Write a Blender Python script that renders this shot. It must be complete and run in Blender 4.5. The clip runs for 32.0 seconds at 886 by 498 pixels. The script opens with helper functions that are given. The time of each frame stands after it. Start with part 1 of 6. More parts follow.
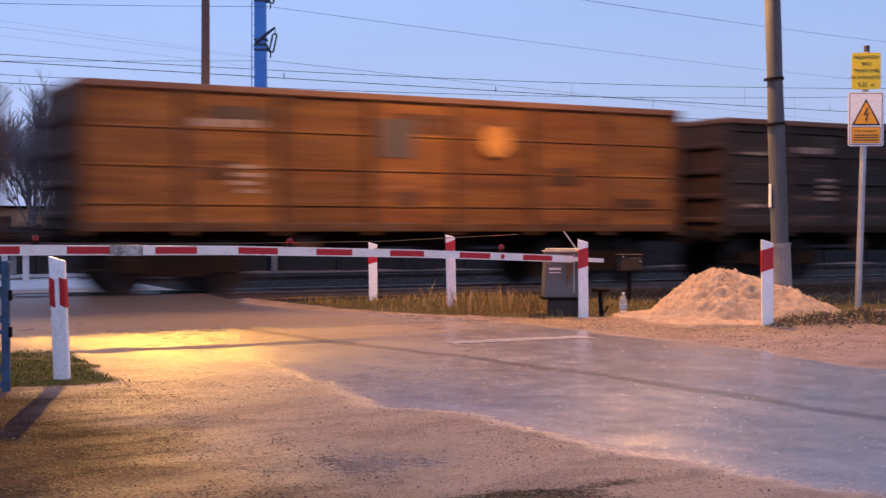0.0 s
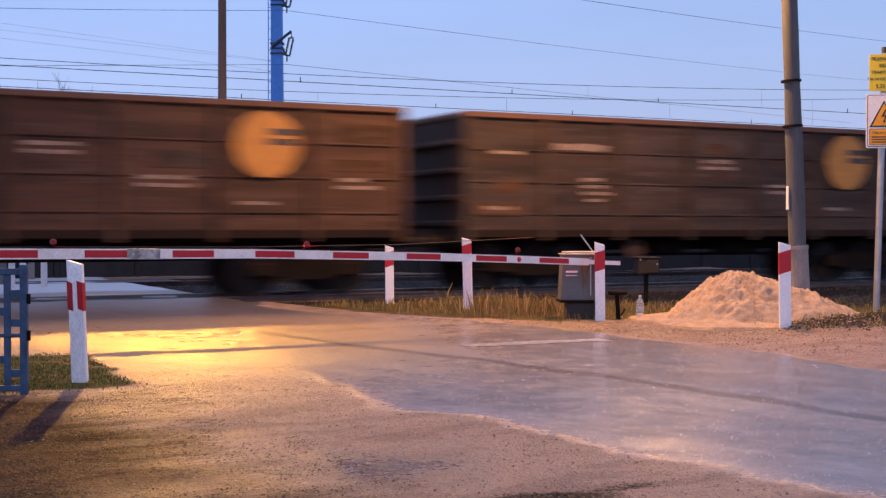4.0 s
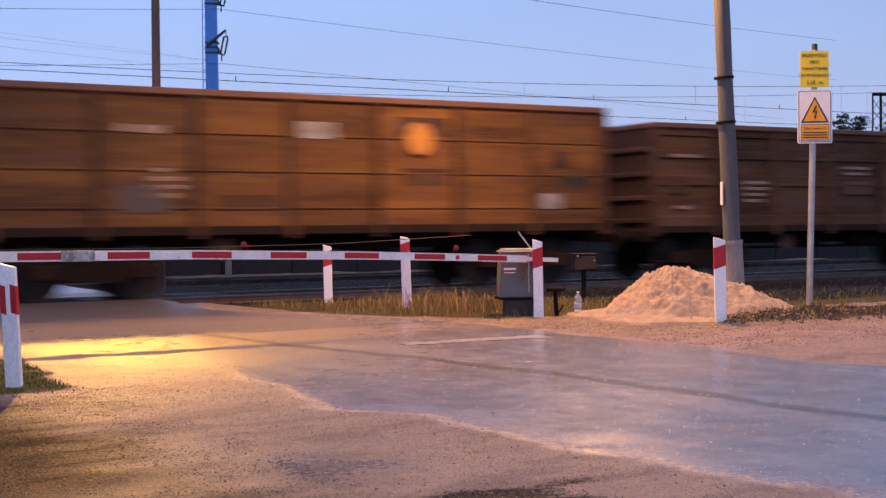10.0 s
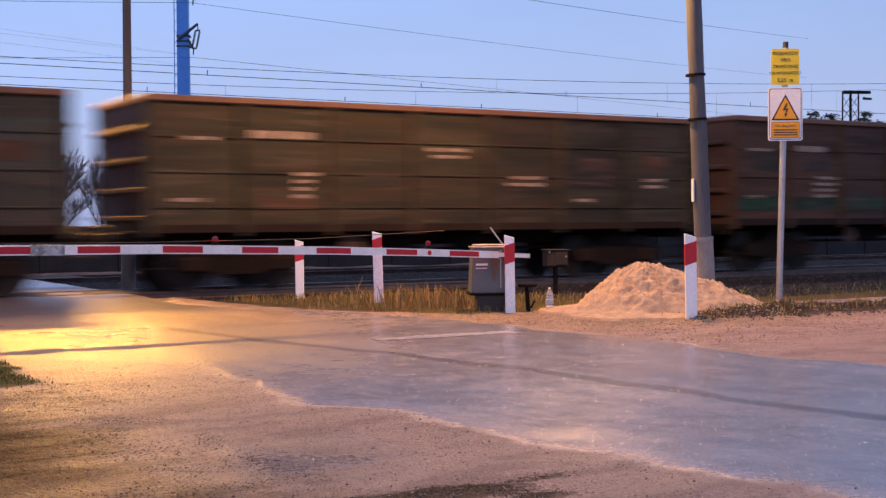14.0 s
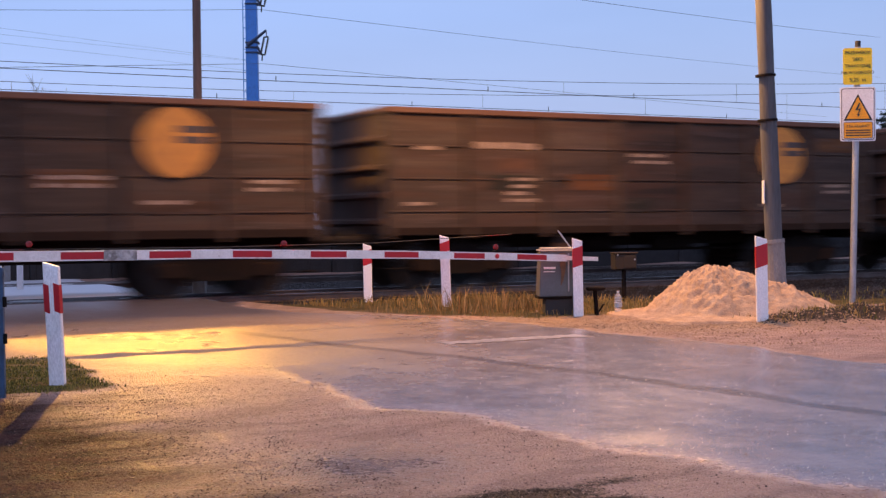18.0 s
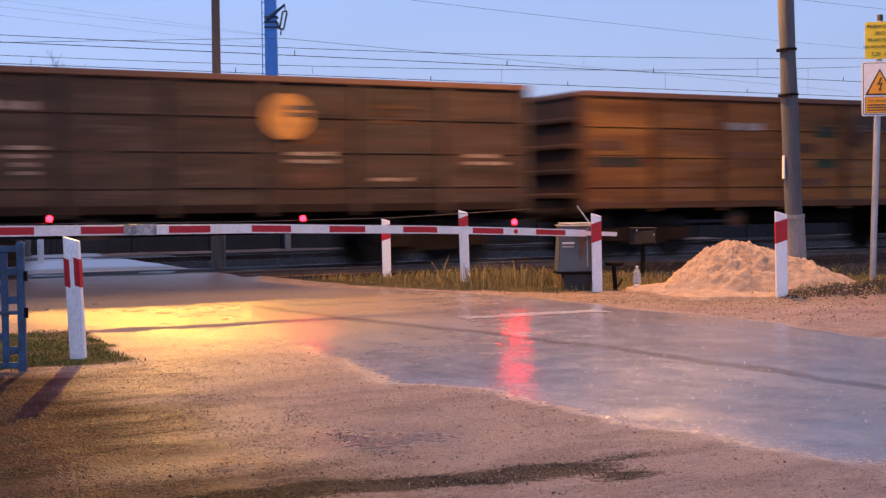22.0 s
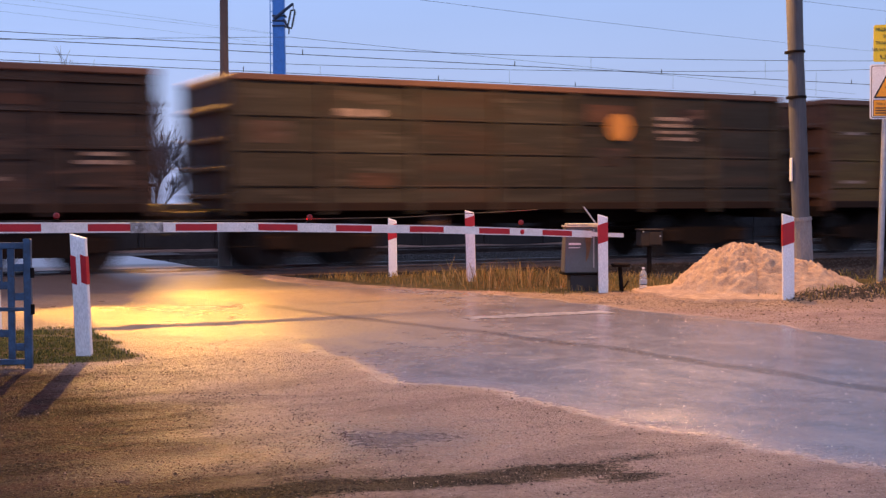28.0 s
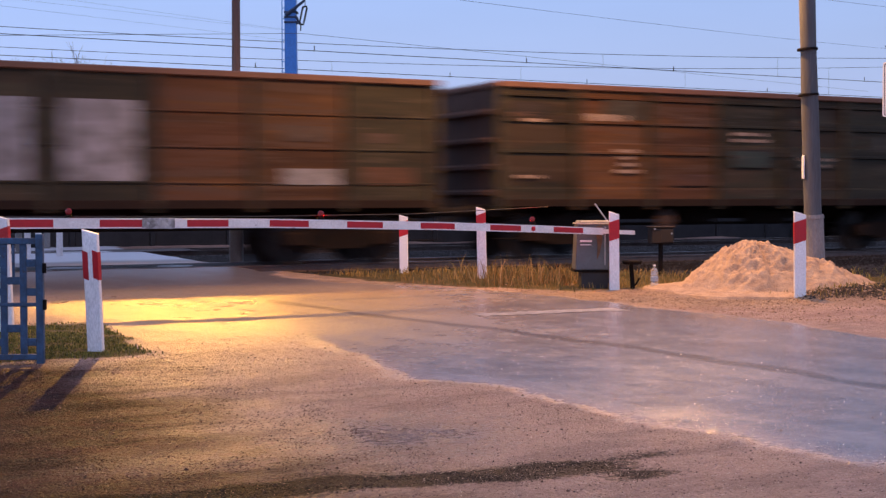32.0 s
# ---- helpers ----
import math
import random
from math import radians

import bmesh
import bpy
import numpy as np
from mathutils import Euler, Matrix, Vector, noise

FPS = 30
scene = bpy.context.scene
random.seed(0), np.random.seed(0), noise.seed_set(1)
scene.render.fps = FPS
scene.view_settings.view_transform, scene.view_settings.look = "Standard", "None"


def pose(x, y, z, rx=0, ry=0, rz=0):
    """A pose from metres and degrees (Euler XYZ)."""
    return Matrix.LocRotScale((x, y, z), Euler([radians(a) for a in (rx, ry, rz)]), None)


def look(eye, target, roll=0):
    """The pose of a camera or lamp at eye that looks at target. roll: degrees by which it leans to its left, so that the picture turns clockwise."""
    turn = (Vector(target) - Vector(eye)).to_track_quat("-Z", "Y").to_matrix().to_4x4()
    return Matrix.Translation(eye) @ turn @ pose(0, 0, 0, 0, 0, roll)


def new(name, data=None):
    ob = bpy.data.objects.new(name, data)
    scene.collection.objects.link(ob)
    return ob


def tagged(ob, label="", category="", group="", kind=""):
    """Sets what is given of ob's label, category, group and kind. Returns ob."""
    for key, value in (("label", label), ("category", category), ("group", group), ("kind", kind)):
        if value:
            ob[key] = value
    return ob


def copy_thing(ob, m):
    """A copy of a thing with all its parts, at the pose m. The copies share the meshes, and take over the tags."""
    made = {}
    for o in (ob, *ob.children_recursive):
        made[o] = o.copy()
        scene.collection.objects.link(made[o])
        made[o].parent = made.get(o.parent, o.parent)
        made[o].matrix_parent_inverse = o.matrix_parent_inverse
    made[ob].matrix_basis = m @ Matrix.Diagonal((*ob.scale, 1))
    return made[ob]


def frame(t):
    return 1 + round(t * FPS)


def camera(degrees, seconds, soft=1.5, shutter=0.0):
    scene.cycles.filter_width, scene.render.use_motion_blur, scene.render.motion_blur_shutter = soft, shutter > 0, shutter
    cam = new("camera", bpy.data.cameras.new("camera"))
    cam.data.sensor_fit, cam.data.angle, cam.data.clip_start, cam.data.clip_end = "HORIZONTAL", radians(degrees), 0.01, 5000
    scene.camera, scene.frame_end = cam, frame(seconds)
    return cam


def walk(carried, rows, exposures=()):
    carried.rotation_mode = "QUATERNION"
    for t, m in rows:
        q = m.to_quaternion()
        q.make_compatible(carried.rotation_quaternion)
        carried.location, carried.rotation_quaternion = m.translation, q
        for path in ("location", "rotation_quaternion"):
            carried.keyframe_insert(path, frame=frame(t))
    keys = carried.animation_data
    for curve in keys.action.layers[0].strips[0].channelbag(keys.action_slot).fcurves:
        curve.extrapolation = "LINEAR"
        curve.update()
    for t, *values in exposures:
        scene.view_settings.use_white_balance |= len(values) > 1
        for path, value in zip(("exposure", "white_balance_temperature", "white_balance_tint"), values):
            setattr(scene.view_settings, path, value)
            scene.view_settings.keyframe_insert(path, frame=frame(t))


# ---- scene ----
cam = camera(37.64, 32.0, soft=1.35, shutter=0.9)
EYE = (0.0, 0.0, 1.30)

# seconds, then the camera's tilt, lean and turn in degrees; it stands in one place, held by hand
PATH = [
    (0.0, 89.045, -0.084, 0.001), (0.5, 89.132, -0.332, 0.603), (1.0, 89.025, -0.603, 0.619), (1.5, 88.901, -0.656, 0.325),
    (2.0, 88.909, -0.411, -0.114), (2.5, 89.018, -0.382, 0.297), (3.0, 89.132, -0.257, 0.598), (3.5, 89.143, -0.107, 0.685),
    (5.5, 89.325, 0.262, 0.736), (6.0, 89.319, 0.06, 0.369), (6.5, 89.03, 0.039, -0.325), (7.0, 88.881, 0.066, -0.762),
    (7.5, 88.869, -0.307, -1.063), (8.0, 88.745, -0.355, -1.477), (8.5, 88.642, -0.174, -1.824), (9.0, 88.708, 0.197, -2.007),
    (9.5, 88.752, 0.487, -1.945), (10.0, 89.092, 0.626, -2.003), (10.5, 89.213, 0.708, -2.145), (11.0, 89.118, 1.071, -0.391),
    (11.5, 88.985, 0.845, -0.241), (12.0, 88.953, 0.398, -0.956), (12.5, 89.116, 0.388, -2.47), (13.0, 89.109, 0.195, -2.933),
    (13.5, 88.88, 0.348, -3.334), (15.5, 88.913, 0.681, -1.732), (16.0, 88.927, 0.661, -0.896), (16.5, 88.975, 0.709, -0.205),
    (17.0, 89.092, 0.99, 0.112), (17.5, 89.065, 0.727, -0.218), (18.0, 89.071, 0.683, -0.261), (18.5, 88.862, 0.536, -0.201),
    (19.0, 88.73, 0.488, -0.153), (19.5, 88.335, 0.554, -0.209), (20.0, 88.072, 0.634, -0.24), (20.5, 88.187, 0.726, -0.263),
    (21.0, 88.156, 0.767, -0.361), (21.5, 88.057, 0.809, 0.171), (22.0, 87.977, 0.623, 0.562), (22.5, 87.822, 0.333, 0.675),
    (23.0, 87.615, 0.407, 0.636), (23.5, 87.563, 0.334, 0.782), (24.0, 87.494, 0.363, 0.897), (24.5, 87.39, 0.418, 1.049),
    (25.0, 87.391, 0.42, 1.152), (25.5, 87.593, 0.489, 1.011), (27.5, 87.955, 0.126, 0.83), (28.0, 87.974, 0.202, 0.855),
    (28.5, 87.978, 0.203, 0.839), (29.0, 87.965, 0.148, 0.84), (29.5, 87.921, 0.269, 0.817), (30.0, 87.943, 0.191, 0.789),
    (30.5, 87.968, 0.223, 0.792), (31.0, 87.888, 0.27, 1.123), (31.5, 87.845, 0.144, 1.286), (32.0, 87.831, 0.045, 1.348),
]
walk(cam, [(t, pose(*EYE, rx, ry, rz)) for t, rx, ry, rz in PATH])

# ---- the line of the track: s runs along it, q across it ----
UX, UY = 0.87941, 0.47606
TRACK_TURN = math.degrees(math.atan2(UY, UX))
RAIL_Z = 0.095
NEAR_SIDE = 22.16            # near body side of the wagons
TRACK_Q = NEAR_SIDE + 1.43   # centre of the near track


def sq(s, q, z=0.0):
    """World place from along and across the track."""
    return Vector((UX * s - UY * q, UY * s + UX * q, z))


def along(s, q, z=0.0, turn=0.0):
    x, y, _ = sq(s, q)
    return pose(x, y, z, 0, 0, TRACK_TURN + turn)


# ---- light ----
scene.view_settings.exposure = 0.0
world = bpy.data.worlds.new("dusk_sky")
scene.world = world
world.use_nodes = True
wn, wl = world.node_tree.nodes, world.node_tree.links
wn.clear()
w_out = wn.new("ShaderNodeOutputWorld")
w_bg = wn.new("ShaderNodeBackground")
w_sky = wn.new("ShaderNodeTexSky")
w_sky.sky_type, w_sky.sun_disc = "NISHITA", False
w_sky.sun_elevation, w_sky.sun_rotation = radians(2.0), radians(200)
w_mix = wn.new("ShaderNodeMixRGB")
w_mix.blend_type = "MIX"
w_mix.inputs[0].default_value = 0.96
w_geo = wn.new("ShaderNodeTexCoord")
w_sep = wn.new("ShaderNodeSeparateXYZ")
w_ramp = wn.new("ShaderNodeValToRGB")
w_ramp.color_ramp.elements[0].position, w_ramp.color_ramp.elements[0].color = 0.0, (0.37, 0.455, 0.78, 1)
w_ramp.color_ramp.elements[1].position, w_ramp.color_ramp.elements[1].color = 1.0, (0.48, 0.53, 0.86, 1)
for w_at, w_col in ((0.06, (0.37, 0.48, 0.84)), (0.16, (0.31, 0.45, 0.865)), (0.35, (0.37, 0.48, 0.87)), (0.65, (0.46, 0.52, 0.88))):
    w_ramp.color_ramp.elements.new(w_at).color = (*w_col, 1)
wl.new(w_geo.outputs["Generated"], w_sep.inputs[0])
wl.new(w_sep.outputs["Z"], w_ramp.inputs[0])
w_cloud = wn.new("ShaderNodeTexNoise")
w_cloud.inputs["Scale"].default_value, w_cloud.inputs["Detail"].default_value = 2.2, 4
w_map = wn.new("ShaderNodeMapping")
w_map.inputs["Scale"].default_value = (1, 1, 4)
wl.new(w_geo.outputs["Generated"], w_map.inputs[0])
wl.new(w_map.outputs[0], w_cloud.inputs[0])
w_cr = wn.new("ShaderNodeMapRange")
w_cr.inputs["To Min"].default_value, w_cr.inputs["To Max"].default_value = 0.82, 1.16
wl.new(w_cloud.outputs[0], w_cr.inputs[0])
w_mul = wn.new("ShaderNodeVectorMath")
w_mul.operation = "SCALE"
wl.new(w_ramp.outputs[0], w_mul.inputs[0])
w_side = wn.new("ShaderNodeMapRange")
for w_key, w_val in zip(("From Min", "From Max", "To Min", "To Max"), (-0.5, 0.5, 1.10, 0.88)):
    w_side.inputs[w_key].default_value = w_val
w_both = wn.new("ShaderNodeMath")
w_both.operation = "MULTIPLY"
wl.new(w_sep.outputs["X"], w_side.inputs[0])
w_west = wn.new("ShaderNodeMapRange")
for w_key, w_val in zip(("From Min", "From Max", "To Min", "To Max"), (0.3, -0.7, 1.0, 1.3)):
    w_west.inputs[w_key].default_value = w_val
wl.new(w_sep.outputs["Y"], w_west.inputs[0])
w_sides = wn.new("ShaderNodeMath")
w_sides.operation = "MULTIPLY"
wl.new(w_side.outputs[0], w_sides.inputs[0])
wl.new(w_west.outputs[0], w_sides.inputs[1])
wl.new(w_sides.outputs[0], w_both.inputs[0])
wl.new(w_cr.outputs[0], w_both.inputs[1])
wl.new(w_both.outputs[0], w_mul.inputs["Scale"])
wl.new(w_sky.outputs[0], w_mix.inputs[1])
wl.new(w_mul.outputs[0], w_mix.inputs[2])
wl.new(w_mix.outputs[0], w_bg.inputs[0])
w_bg.inputs[1].default_value = 1.06
wl.new(w_bg.outputs[0], w_out.inputs[0])

SODIUM = (1.0, 0.42, 0.09)


def street_light(name, place, watts, size=0.25, aim=None, cone=150, color=SODIUM):
    light = bpy.data.lights.new(name, "SPOT")
    light.energy, light.color, light.shadow_soft_size = watts, color, size
    light.spot_size, light.spot_blend = radians(cone), 0.6
    ob = new(name, light)
    ob.matrix_world = look(place, aim or (place[0], place[1] + 0.01, 0))
    return ob


LAMP_FAR = sq(7.2, 26.5, 6.35)
LAMP_NEAR = Vector((3.1, 20.4, 7.4))
street_light("street_light_far", LAMP_FAR, 7300, 0.12, sq(5.5, 16, 0), 104, (1.0, 0.47, 0.075))
street_light("street_light_near", LAMP_NEAR, 4200, 0.2, (3.1, 20.2, 0), 170, (1.0, 0.46, 0.13))

# ---- materials ----
MATS = {}


def mat(name, base, second=None, scale=3.0, amount=0.5, rough=0.7, metal=0.0, bump=0.2, fine=60.0, stretch=(1, 1, 1), rnd=0.0,
        spec=0.5, third=None, third_scale=1.0, third_cut=0.62):
    """Two-scale noise material in object space; rnd varies it from piece to piece."""
    if name in MATS:
        return MATS[name]
    m = bpy.data.materials.new(name)
    m.use_nodes = True
    nt = m.node_tree
    b = nt.nodes["Principled BSDF"]
    second = second or tuple(c * 0.6 for c in base)
    tc = nt.nodes.new("ShaderNodeTexCoord")
    mp = nt.nodes.new("ShaderNodeMapping")
    mp.inputs["Scale"].default_value = stretch
    info = nt.nodes.new("ShaderNodeObjectInfo")
    addv = nt.nodes.new("ShaderNodeVectorMath")
    addv.operation = "ADD"
    mulr = nt.nodes.new("ShaderNodeMath")
    mulr.operation = "MULTIPLY"
    mulr.inputs[1].default_value = 37.0
    nt.links.new(info.outputs["Random"], mulr.inputs[0])
    nt.links.new(tc.outputs["Object"], mp.inputs[0])
    nt.links.new(mp.outputs[0], addv.inputs[0])
    nt.links.new(mulr.outputs[0], addv.inputs[1])
    n1 = nt.nodes.new("ShaderNodeTexNoise")
    n1.inputs["Scale"].default_value, n1.inputs["Detail"].default_value, n1.inputs["Roughness"].default_value = scale, 6, 0.62
    n2 = nt.nodes.new("ShaderNodeTexNoise")
    n2.inputs["Scale"].default_value, n2.inputs["Detail"].default_value = fine, 3
    for n_ in (n1, n2):
        nt.links.new(addv.outputs[0], n_.inputs["Vector"])
    r1 = nt.nodes.new("ShaderNodeMapRange")
    r1.inputs["From Min"].default_value, r1.inputs["From Max"].default_value = 0.5 - 0.16, 0.5 + 0.2
    r1.inputs["To Max"].default_value = amount * 1.6
    nt.links.new(n1.outputs[0], r1.inputs[0])
    mx = nt.nodes.new("ShaderNodeMixRGB")
    mx.inputs[1].default_value, mx.inputs[2].default_value = (*base, 1), (*second, 1)
    nt.links.new(r1.outputs[0], mx.inputs[0])
    col = mx
    if third:
        n3 = nt.nodes.new("ShaderNodeTexNoise")
        n3.inputs["Scale"].default_value, n3.inputs["Detail"].default_value, n3.inputs["Roughness"].default_value = third_scale, 8, 0.7
        nt.links.new(addv.outputs[0], n3.inputs["Vector"])
        r3 = nt.nodes.new("ShaderNodeMapRange")
        r3.inputs["From Min"].default_value, r3.inputs["From Max"].default_value = third_cut, third_cut + 0.06
        nt.links.new(n3.outputs[0], r3.inputs[0])
        m3 = nt.nodes.new("ShaderNodeMixRGB")
        m3.inputs[2].default_value = (*third, 1)
        nt.links.new(r3.outputs[0], m3.inputs[0])
        nt.links.new(col.outputs[0], m3.inputs[1])
        col = m3
    hs = nt.nodes.new("ShaderNodeHueSaturation")
    rv = nt.nodes.new("ShaderNodeMapRange")
    rv.inputs["To Min"].default_value, rv.inputs["To Max"].default_value = 1 - rnd, 1 + rnd
    nt.links.new(info.outputs["Random"], rv.inputs[0])
    fv = nt.nodes.new("ShaderNodeMapRange")
    fv.inputs["From Min"].default_value, fv.inputs["From Max"].default_value = 0.3, 0.7
    fv.inputs["To Min"].default_value, fv.inputs["To Max"].default_value = 0.85, 1.15
    nt.links.new(n2.outputs[0], fv.inputs[0])
    mv = nt.nodes.new("ShaderNodeMath")
    mv.operation = "MULTIPLY"
    nt.links.new(rv.outputs[0], mv.inputs[0])
    nt.links.new(fv.outputs[0], mv.inputs[1])
    nt.links.new(mv.outputs[0], hs.inputs["Value"])
    nt.links.new(col.outputs[0], hs.inputs["Color"])
    nt.links.new(hs.outputs[0], b.inputs["Base Color"])
    rr = nt.nodes.new("ShaderNodeMapRange")
    rr.inputs["To Min"].default_value, rr.inputs["To Max"].default_value = max(0.04, rough - 0.12), min(1, rough + 0.12)
    nt.links.new(n1.outputs[0], rr.inputs[0])
    nt.links.new(rr.outputs[0], b.inputs["Roughness"])
    b.inputs["Metallic"].default_value = metal
    b.inputs["Specular IOR Level"].default_value = spec
    if bump:
        bp = nt.nodes.new("ShaderNodeBump")
        bp.inputs["Strength"].default_value, bp.inputs["Distance"].default_value = bump, 0.01
        nt.links.new(n2.outputs[0], bp.inputs["Height"])
        nt.links.new(bp.outputs[0], b.inputs["Normal"])
    MATS[name] = m
    return m


def island_mat(name, stops, rough):
    """Loose pieces joined in one mesh, each with a tone of its own."""
    m = bpy.data.materials.new(name)
    m.use_nodes = True
    nt = m.node_tree
    geo, ramp = nt.nodes.new("ShaderNodeNewGeometry"), nt.nodes.new("ShaderNodeValToRGB")
    els = ramp.color_ramp.elements
    els[0].position, els[0].color = stops[0][0], (*stops[0][1], 1)
    els[1].position, els[1].color = stops[-1][0], (*stops[-1][1], 1)
    for at_, col in stops[1:-1]:
        els.new(at_).color = (*col, 1)
    nt.links.new(geo.outputs["Random Per Island"], ramp.inputs[0])
    nt.links.new(ramp.outputs[0], nt.nodes["Principled BSDF"].inputs["Base Color"])
    nt.nodes["Principled BSDF"].inputs["Roughness"].default_value = rough
    nt.nodes["Principled BSDF"].inputs["Specular IOR Level"].default_value = 0.2
    return m


def glow(name, color, strength):
    m = bpy.data.materials.new(name)
    m.use_nodes = True
    b = m.node_tree.nodes["Principled BSDF"]
    b.inputs["Base Color"].default_value = (*color, 1)
    b.inputs["Emission Color"].default_value = (*color, 1)
    b.inputs["Emission Strength"].default_value = strength
    return m


WHITE = mat("white_paint", (0.78, 0.77, 0.76), (0.55, 0.52, 0.48), 4, 0.35, 0.45, 0, 0.15, 80, third=(0.4, 0.36, 0.33), third_scale=6, third_cut=0.63)
WHITE_POST = mat("white_concrete_post", (0.84, 0.83, 0.83), (0.66, 0.63, 0.6), 3, 0.3, 0.55, 0, 0.06, 90, stretch=(1, 1, 0.4))
RED = mat("red_reflective_paint", (0.44, 0.006, 0.016), (0.32, 0.006, 0.012), 5, 0.4, 0.4, 0, 0.1, 80)
STEEL = mat("galvanised_steel", (0.42, 0.43, 0.45), (0.28, 0.29, 0.3), 6, 0.5, 0.42, 0.7, 0.15, 70)
DARK_IRON = mat("dark_iron", (0.009, 0.008, 0.0075), (0.02, 0.013, 0.01), 4, 0.5, 0.9, 0.0, 0.4, 40, spec=0.08)
RUSTY = mat("rusty_iron", (0.06, 0.03, 0.018), (0.03, 0.02, 0.016), 5, 0.5, 0.8, 0.1, 0.4, 50)
CAP_RUST = mat("rusty_capping", (0.15, 0.07, 0.04), (0.08, 0.04, 0.028), 3, 0.5, 0.7, 0, 0.3, 40, rnd=0.2)
ALLOY = mat("mottled_aluminium", (0.5, 0.5, 0.5), (0.13, 0.125, 0.12), 11, 0.7, 0.5, 0.25, 0.4, 60)
FLECK = mat("pale_grit", (0.6, 0.5, 0.42), (0.42, 0.33, 0.27), 9, 0.5, 0.6, 0, 0, 60, rnd=0.3)
RAIL_TOP = mat("rail_steel", (0.16, 0.13, 0.12), (0.09, 0.06, 0.05), 3, 0.5, 0.35, 0.8, 0.15, 50)
SLEEPER = mat("concrete_sleeper", (0.06, 0.055, 0.052), (0.03, 0.027, 0.025), 3, 0.5, 0.85, 0, 0.4, 40)
STONE = mat("ballast_stone", (0.033, 0.028, 0.026), (0.014, 0.012, 0.012), 6, 0.6, 0.7, 0, 0.5, 30, rnd=0.4)
WOOD_POLE = mat("weathered_pole_wood", (0.10, 0.105, 0.115), (0.055, 0.056, 0.06), 5, 0.6, 0.8, 0, 0.5, 60, stretch=(1, 1, 0.08))
CONCRETE = mat("pole_concrete", (0.25, 0.24, 0.235), (0.15, 0.14, 0.13), 3, 0.5, 0.8, 0, 0.4, 60, stretch=(1, 1, 0.4))
BLUE_MAST = mat("blue_mast_paint", (0.05, 0.24, 0.66), (0.04, 0.18, 0.5), 3, 0.4, 0.5, 0, 0.15, 50)
BLUE_FENCE = mat("faded_blue_fence_paint", (0.03, 0.085, 0.17), (0.014, 0.032, 0.06), 9, 0.6, 0.55, 0, 0.3, 50, third=(0.04, 0.025, 0.018), third_scale=12, third_cut=0.6)
GREY_BOX = mat("grey_cabinet_paint", (0.105, 0.118, 0.125), (0.07, 0.078, 0.082), 3, 0.4, 0.5, 0.2, 0.15, 70)
BLACK = mat("black_rubber", (0.02, 0.02, 0.022), (0.03, 0.028, 0.026), 5, 0.4, 0.7, 0, 0.2, 60)
WIRE = mat("weathered_wire", (0.10, 0.085, 0.08), (0.03, 0.03, 0.03), 5, 0.4, 0.6, 0.5, 0, 20)
SIGN_YELLOW = mat("sign_yellow", (0.66, 0.52, 0.02), (0.56, 0.42, 0.02), 5, 0.3, 0.45, 0, 0, 60)
SIGN_AMBER = mat("sign_amber", (0.75, 0.33, 0.01), (0.66, 0.27, 0.01), 5, 0.3, 0.45, 0, 0, 60)
SIGN_WHITE = mat("sign_white", (0.75, 0.75, 0.77), (0.62, 0.61, 0.6), 5, 0.3, 0.45, 0, 0, 60)
SIGN_BLACK = mat("sign_black", (0.02, 0.02, 0.02), (0.03, 0.03, 0.03), 5, 0.3, 0.5, 0, 0, 60)
ROAD_PAINT = mat("worn_road_paint", (0.52, 0.47, 0.45), (0.26, 0.225, 0.22), 7, 0.95, 0.32, 0, 0.1, 60, spec=0.85)
SAND = mat("damp_sand", (0.47, 0.325, 0.21), (0.29, 0.19, 0.125), 5.0, 0.7, 0.95, 0, 1.0, 45, third=(0.24, 0.16, 0.105), third_scale=11, third_cut=0.66)
EARTH_BITS = island_mat("earth_crumb", ((0.0, (0.02, 0.01, 0.008)), (0.6, (0.075, 0.036, 0.028)), (1.0, (0.17, 0.09, 0.07))), 0.85)
SAND_BITS = island_mat("sand_crumbs", ((0.0, (0.09, 0.058, 0.038)), (0.35, (0.26, 0.17, 0.11)), (1.0, (0.52, 0.36, 0.24))), 0.9)
CLOD = mat("soil_clod", (0.065, 0.047, 0.033), (0.03, 0.024, 0.02), 8, 0.6, 0.95, 0, 0.6, 40, rnd=0.3)
LITTER = island_mat("black_mud_crumb", ((0.0, (0.012, 0.01, 0.008)), (0.85, (0.03, 0.023, 0.016)), (1.0, (0.09, 0.065, 0.04))), 0.8)
PEBBLE = island_mat("gravel_pebble", ((0.0, (0.03, 0.02, 0.017)), (0.35, (0.09, 0.055, 0.042)), (0.7, (0.19, 0.115, 0.09)), (1.0, (0.36, 0.25, 0.2))), 0.55)
GRASS_DRY = island_mat("dry_grass", ((0.0, (0.09, 0.075, 0.02)), (0.4, (0.23, 0.16, 0.045)), (0.75, (0.40, 0.24, 0.07)), (1.0, (0.52, 0.35, 0.13))), 0.8)
GRASS_GREEN = island_mat("rough_green_grass", ((0.0, (0.06, 0.065, 0.016)), (0.5, (0.19, 0.175, 0.036)), (1.0, (0.38, 0.28, 0.07))), 0.8)
NEEDLES = mat("pine_needles", (0.018, 0.03, 0.02), (0.03, 0.035, 0.02), 2, 0.5, 0.85, 0, 0, 20)
BARK = mat("bare_tree_bark", (0.15, 0.125, 0.135), (0.25, 0.22, 0.23), 4, 0.5, 0.9, 0, 0.3, 40)

# ---- mesh helpers ----


